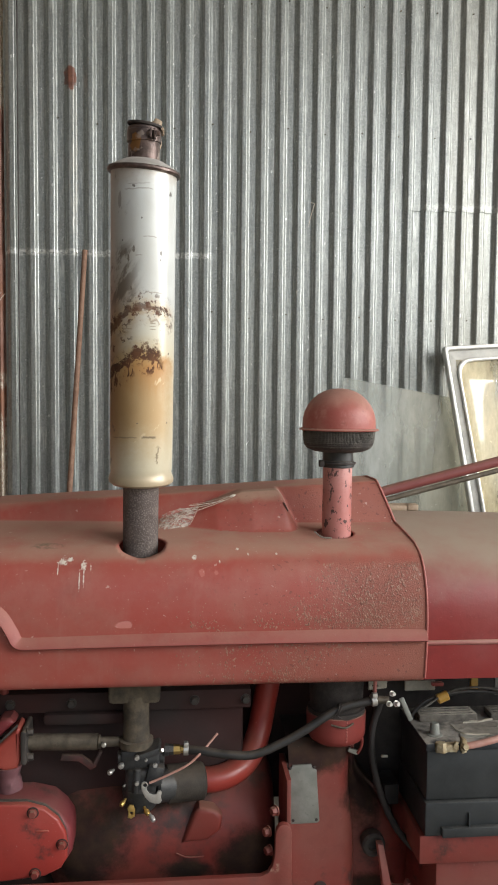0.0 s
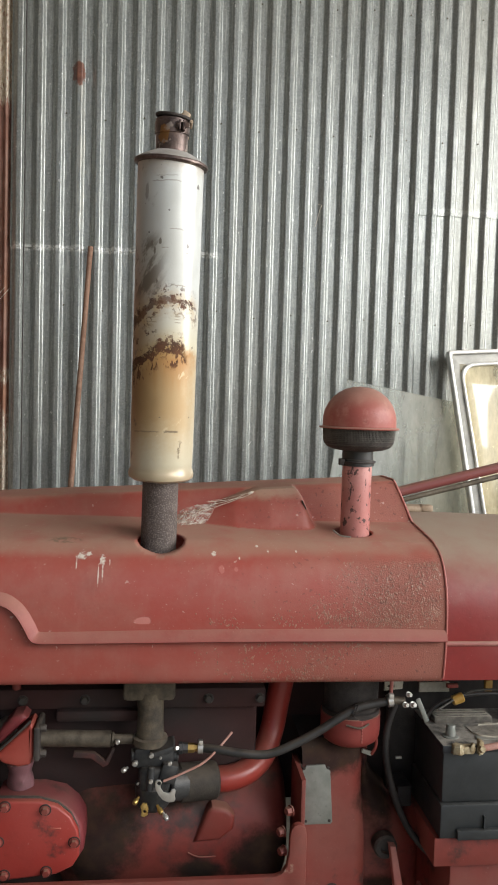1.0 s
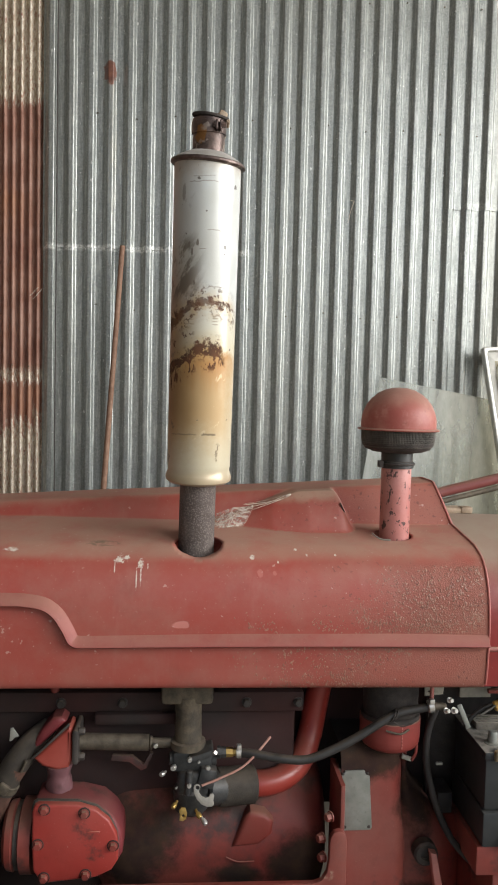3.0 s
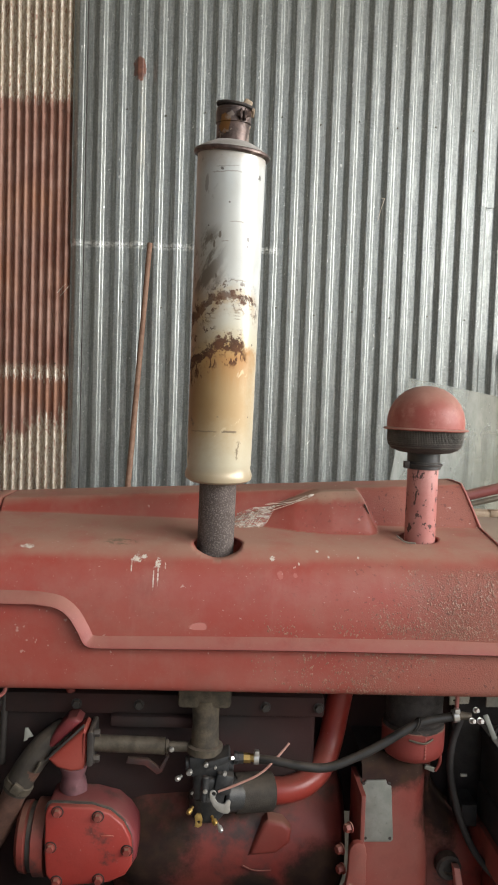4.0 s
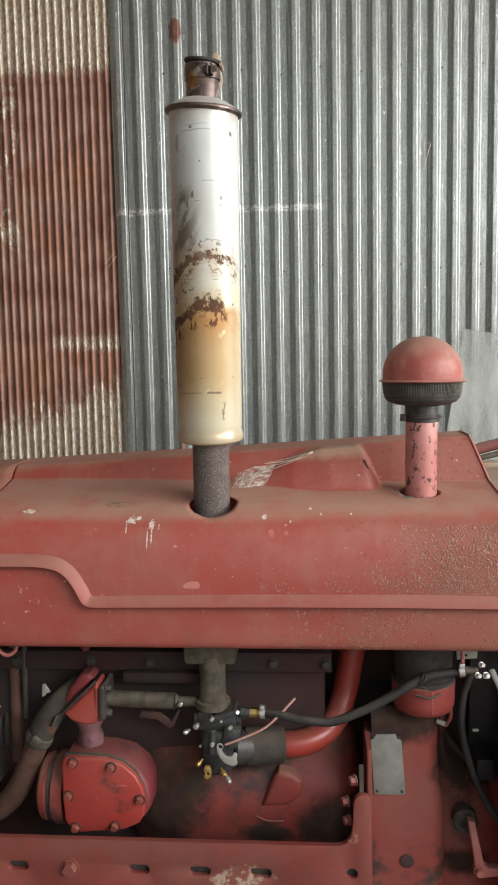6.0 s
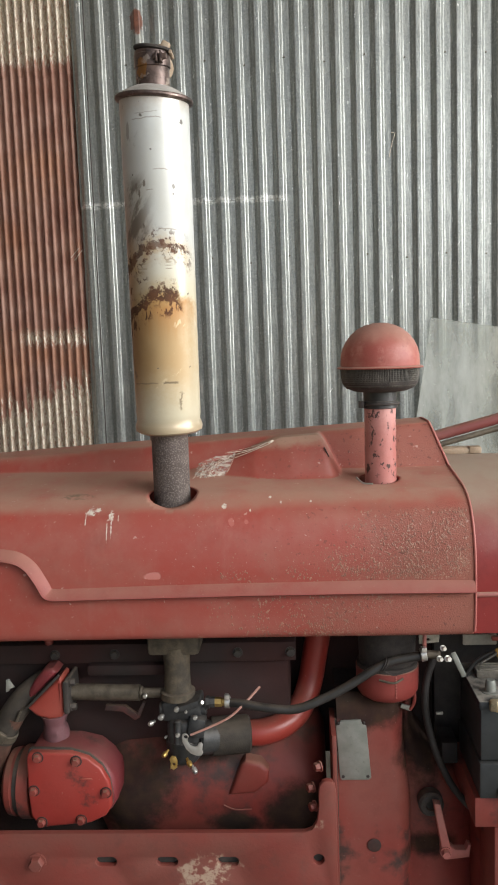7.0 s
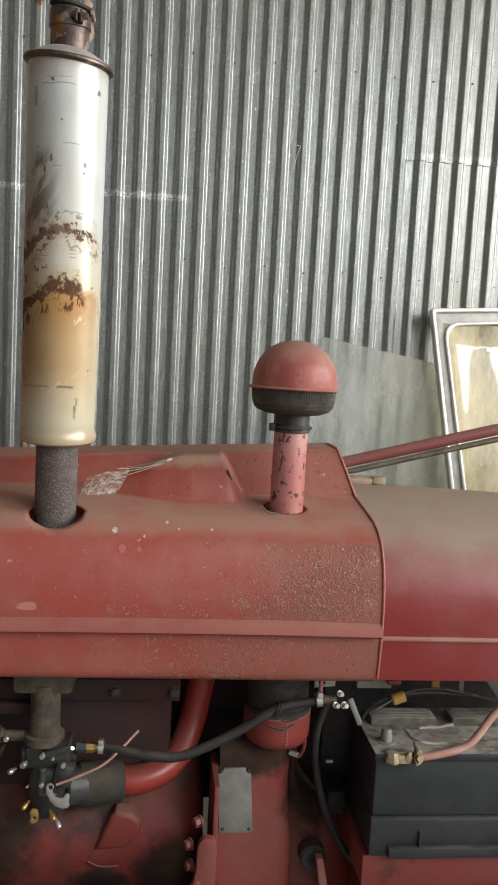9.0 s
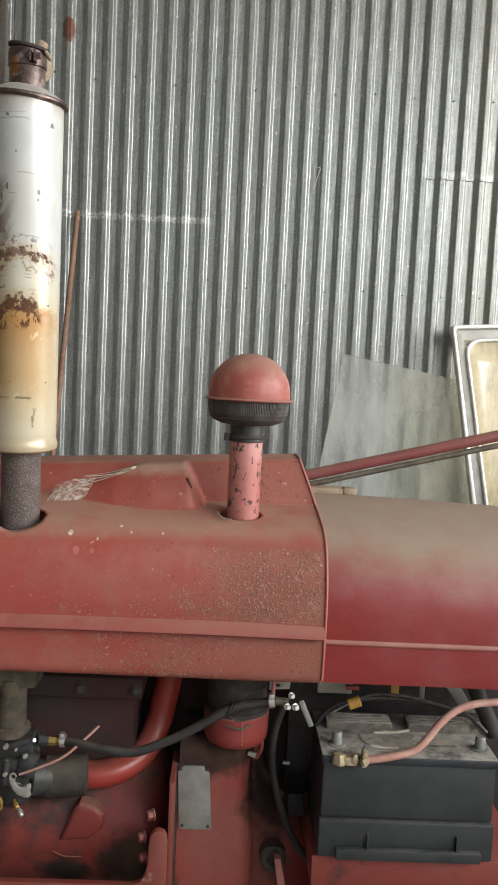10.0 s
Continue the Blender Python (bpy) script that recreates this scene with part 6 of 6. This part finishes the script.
for x, y, z, r in ((0.422, 1.408, 1.116, 0.005), (0.435, 1.406, 1.117, 0.0055), (0.428, 1.41, 1.134, 0.0048)):
    part("nut", hex_bolt(bmesh.new(), (x, y, z), (0.3, -1, 0.2), r * 0.85, 0.009), STEEL, fitting, "bright nut")
bm = bmesh.new()
box(bm, (0.449, 1.403, 1.083), (0.458, 1.407, 1.13), 0.002, 2, pose(0, 0, 0, 0, -24, 0))
part("strap", bm, TAG, fitting, "grey metal strap")
bm = bmesh.new()
rod(bm, (0.399, 1.42, 1.13), (0.4, 1.42, 1.165), 0.0035, 10)
part("stud", bm, PINK, fitting)
bm = bmesh.new()
tube(bm, [(0.425, 1.47, 1.1), (0.41, 1.47, 1.05), (0.407, 1.465, 1.0), (0.417, 1.455, 0.945), (0.435, 1.45, 0.895), (0.46, 1.445, 0.852), (0.5, 1.445, 0.812), (0.56, 1.45, 0.78)], 0.0064, 8, 14)
part("black_hose", bm, VOID, tractor, "black hose hanging behind the battery")
bm = bmesh.new()
tube(bm, [(0.385, 1.47, 1.06), (0.388, 1.465, 1.02), (0.38, 1.465, 1.0)], 0.003, 5, 8)
part("thin_pipe", bm, CAST_RED, tractor)
part("clip", boxed((0.365, 1.48, 0.993), (0.385, 1.486, 1.001), 0.001, 1, pose(0, 0, 0, 0, 20, 0)), PLATE, tractor, "small pale clip")
part("clip", boxed((0.425, 1.46, 0.992), (0.437, 1.466, 0.997), 0.001), PLATE, tractor, "small pale clip")

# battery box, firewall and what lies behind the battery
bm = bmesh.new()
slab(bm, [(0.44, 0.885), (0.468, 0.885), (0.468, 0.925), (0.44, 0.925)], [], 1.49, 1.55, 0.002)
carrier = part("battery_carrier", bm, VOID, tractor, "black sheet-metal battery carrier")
part("tray", boxed((0.47, 1.362, 0.84), (0.82, 1.56, 0.893), 0.004), HOUSE_RED, carrier, "red battery tray")
part("tray_side", boxed((0.505, 1.375, 0.6), (0.9, 1.6, 0.838), 0.006), HOUSE_RED, carrier, "red side of the tray")
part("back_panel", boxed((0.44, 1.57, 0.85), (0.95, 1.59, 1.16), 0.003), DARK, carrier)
# sheet added to close the gap and stand in for deep shade
part("dark_backing", boxed((0.14, 1.605, 0.85), (0.5, 1.62, 1.3), 0.003), BLOCK, carrier, "added dark sheet for the shade behind the air cleaner")
part("firewall", boxed((0.47, 1.54, 1.14), (0.78, 1.55, 1.2), 0.003), PRIMER, carrier, "grey firewall edge")
bm = slab(bmesh.new(), [(0.744, 1.07), (0.768, 1.07), (0.722, 1.14), (0.694, 1.14)], [], 1.52, 1.53, 0.002)
part("stay", bm, PLATE, carrier, "pale grey diagonal stay")
part("plate", boxed((0.484, 1.518, 1.097), (0.545, 1.523, 1.117), 0.002), CREAM, carrier, "cream painted plate behind the battery")
part("strip", boxed((0.664, 1.515, 1.085), (0.673, 1.518, 1.13), 0.001), PLATE, carrier, "narrow bright strip")
bm = slab(bmesh.new(), [(0.394, 1.128), (0.428, 1.131), (0.43, 1.15), (0.394, 1.15)], [round_loop(0.4, 1.134, 0.412, 1.138, 0.0018, 3)], 1.445, 1.449, 0.001)
part("bracket", bm, CREAM, carrier, "pale bracket under the hood")
part("stay", rod(bmesh.new(), (0.73, 1.5, 1.18), (0.79, 1.48, 1.05), 0.014, 14), DARK, carrier)
bm = bmesh.new()
tube(bm, [(0.478, 1.465, 1.062), (0.492, 1.465, 1.083), (0.517, 1.465, 1.1), (0.562, 1.465, 1.111), (0.615, 1.465, 1.113), (0.69, 1.46, 1.105), (0.735, 1.455, 1.092), (0.765, 1.45, 1.066)], 0.004, 8, 10)
loom = part("wiring", bm, RUBBER, tractor, "loose wires behind the battery")
bm = bmesh.new()
rod(bm, (0.53, 1.462, 1.101), (0.551, 1.462, 1.109), 0.0095, 12, 0.002)
part("connector", bm, ORANGE, loom, "orange-brown tape on a wire")
bm = bmesh.new()
tube(bm, [(0.5, 1.45, 1.09), (0.56, 1.46, 1.118), (0.62, 1.45, 1.125), (0.7, 1.44, 1.11), (0.74, 1.42, 1.1)], 0.0022, 8, 8)
part("wire", bm, WIRE_GREY, loom, "dull grey wire")
part("connector", boxed((0.53, 1.49, 1.115), (0.552, 1.5, 1.122), 0.001), BRIGHT_RED, loom, "small red connector")
part("connector", boxed((0.61, 1.5, 1.103), (0.624, 1.51, 1.126), 0.001), ORANGE, loom, "small yellow tag")


def battery():
    """A black lead-acid battery: case with ribs and ledge, dusty lid, cell covers, posts."""
    b = thing("battery", (0.6175, 1.44, 0.893), "black lead-acid battery with a dusty lid in its carrier", "battery")
    part("case", boxed((0.48, 1.362, 0.957), (0.755, 1.522, 1.05), 0.004), PLASTIC, b)
    foot = part("base_ledge", boxed((0.4775, 1.357, 0.8935), (0.7575, 1.526, 0.955), 0.004), PLASTIC, b)
    part("hold_down_rib", boxed((0.506, 1.346, 0.896), (0.736, 1.358, 0.913), 0.002), PLASTIC, foot, "dusty hold-down rib")
    for x in (0.556, 0.698):
        part("gusset", slab(bmesh.new(), [(x - 0.0012, 0.912), (x + 0.0012, 0.912), (x + 0.0012, 0.936), (x - 0.0012, 0.936)], [], 1.35, 1.358), PLASTIC, foot)
    lid = part("lid", boxed((0.477, 1.358, 1.047), (0.758, 1.527, 1.0615), 0.003), LID, b, "lid under a crust of dust")
    part("cell_cover", boxed((0.494, 1.452, 1.06), (0.606, 1.492, 1.075), 0.004), DUSTY, lid)
    part("cell_cover", boxed((0.632, 1.452, 1.06), (0.738, 1.492, 1.075), 0.004), DUSTY, lid)
    # what is left of a label: a dusty sheet with pale torn edges that curl up
    sheet = bmesh.new()
    rows = []
    for k in range(19):
        x = 0.549 + 0.0085 * k
        low = 1.388 + 0.02 * max(0.0, 1 - k / 2.5) + 0.004 * noise.noise((k * 0.7, 0.0, 2.0)) + 0.012 * (k > 12)
        high = 1.434 + 0.007 * min(k / 8, 1) + 0.004 * noise.noise((k * 0.6, 5.0, 2.0))
        rows.append([(x, low + (high - low) * v, 1.0621 + 0.0012 * (2 * v - 1) ** 4 + 0.0008 * abs(noise.noise((k * 0.5, v * 3, 1.0)))) for v in (0, 0.1, 0.3, 0.5, 0.7, 0.9, 1)])
    grid(sheet, rows)
    label = part("label", sheet, DUSTY, lid, "dusty torn label on the lid")
    for line, wide in (([(0.571, 1.437), (0.585, 1.442), (0.603, 1.442), (0.62, 1.448), (0.634, 1.452)], 0.0045), ([(0.546, 1.433), (0.5475, 1.42), (0.549, 1.408), (0.559, 1.391), (0.58, 1.387), (0.603, 1.386)], 0.0032), ([(0.666, 1.432), (0.675, 1.42), (0.69, 1.412)], 0.002)):
        curl = bmesh.new()
        grid(curl, [[(p.x, p.y - 0.001, 1.062), (p.x + 0.001, p.y, 1.0625 + wide * 0.5 * (1 + 0.6 * noise.noise((p.x * 90, 1, 0)))), (p.x + 0.001, p.y + wide * 0.5, 1.0625 + wide * (0.7 + 0.6 * noise.noise((p.x * 70, 3, 0))))] for p in curve_points([(x, y, 0) for x, y in line], 6)])
        part("torn_edge", curl, CREAM, label, "pale torn edge of the label")
    for x in (0.5045, 0.738):
        part("post", lathed((x, 1.397, 1.06), (0, 0, 1), [(0, 0.0145), (0.003, 0.0145), (0.004, 0.009), (0.021, 0.0082), (0.023, 0.0065)], 24), TAG, lid, "lead post")
    bm = bmesh.new()
    lathe(bm, (0.504, 1.356, 1.047), (0, 0.1, 1), [(0, 0.009), (0.002, 0.0115), (0.014, 0.0115), (0.017, 0.009)], 18)
    box(bm, (0.506, 1.347, 1.049), (0.534, 1.364, 1.063), 0.004, 3)
    box(bm, (0.522, 1.345, 1.055), (0.53, 1.352, 1.069), 0.002, 2, pose(0, 0, 0, 0, 20, 0))
    for v in bm.verts:
        v.co += 0.0022 * noise.noise_vector(v.co * 160)
    clamp = part("cable_clamp", bm, CORRODED, b, "corroded brass cable clamp")
    bm = boxed((0.538, 1.347, 1.047), (0.547, 1.361, 1.072), 0.002)
    for v in bm.verts:
        v.co += 0.002 * noise.noise_vector(v.co * 160)
    part("clamp_jaw", bm, CORRODED, clamp)
    part("bolt", hex_bolt(bmesh.new(), (0.5425, 1.349, 1.058), (0, -1, 0.4), 0.0062, 0.01), CORRODED, clamp)
    bm = bmesh.new()
    tube(bm, [(0.542, 1.355, 1.056), (0.578, 1.353, 1.063), (0.62, 1.358, 1.073), (0.643, 1.365, 1.091), (0.663, 1.372, 1.113), (0.69, 1.38, 1.132), (0.722, 1.385, 1.142), (0.775, 1.39, 1.148), (0.86, 1.42, 1.16)], 0.0061, 8, 14)
    part("cable", bm, PINK_CABLE, b, "faded red battery cable")
    rng = random.Random(5)
    for k in range(7):
        x, y = 0.53 + 0.2 * rng.random(), 1.375 + 0.06 * rng.random()
        w, d = rng.uniform(0.008, 0.026), rng.uniform(0.004, 0.01)
        m = pose(x, y, 1.0618, rng.uniform(-8, 3), rng.uniform(-3, 3), rng.uniform(-25, 25))
        flake = slab(bmesh.new(), [(-w, -d), (-w * 0.3, -d * 1.3), (w, -d * 0.6), (w * 0.8, d), (0, d * 0.7), (-w * 0.8, d * 1.1)], [], -0.0005, 0.0005)
        bmesh.ops.transform(flake, matrix=m @ pose(0, 0, 0, -90, 0, 0), verts=flake.verts)
        part("label_scrap", flake, DUSTY if k % 2 else PLATE, lid, "torn scrap of a label")
    for x0 in (0.5, 0.638):
        for k in range(3):
            part("cover_rib", boxed((x0, 1.456 + 0.012 * k, 1.0745), (x0 + 0.098, 1.46 + 0.012 * k, 1.0775), 0.001, 1), DUSTY, lid)


battery()

# running gear, out of sight below and behind
bm = bmesh.new()
box(bm, (0.5, 1.46, 0.5), (2.1, 1.82, 0.835), 0.03)
rod(bm, (1.85, 0.75, 0.74), (1.85, 2 * AXIS - 0.75, 0.74), 0.08, 24)
part("gearbox", bm, CAST_RED, tractor, "red gearbox and rear axle")
part("front_bolster", boxed((-1.06, 1.5, 0.34), (-0.86, 1.78, 0.86), 0.02), CAST_RED, tractor)


def wheel(x, y, r, width, name):
    tyre = part(name, lathed((x, y - width / 2, r), (0, 1, 0), [(0.02, r * 0.62), (0, r * 0.7), (0, r * 0.88), (width * 0.15, r * 0.99), (width * 0.5, r), (width * 0.85, r * 0.99), (width, r * 0.88), (width, r * 0.7), (width - 0.02, r * 0.62)], 48), TYRE, tractor, "worn black tyre")
    part("rim", lathed((x, y - width * 0.3, r), (0, 1, 0), [(0, r * 0.2), (0.01, r * 0.62), (width * 0.6, r * 0.62), (width * 0.6 + 0.01, r * 0.2)], 36), CAST_RED, tyre, "dull red wheel rim")


for y in (0.88, 2 * AXIS - 0.88):
    wheel(1.85, y, 0.74, 0.32, "rear_wheel")
for y in (AXIS - 0.24, AXIS + 0.24):
    wheel(-0.96, y, 0.34, 0.16, "front_wheel")
part("front_axle", rod(bmesh.new(), (-0.96, AXIS - 0.3, 0.36), (-0.96, AXIS + 0.3, 0.36), 0.04), CAST_RED, tractor)
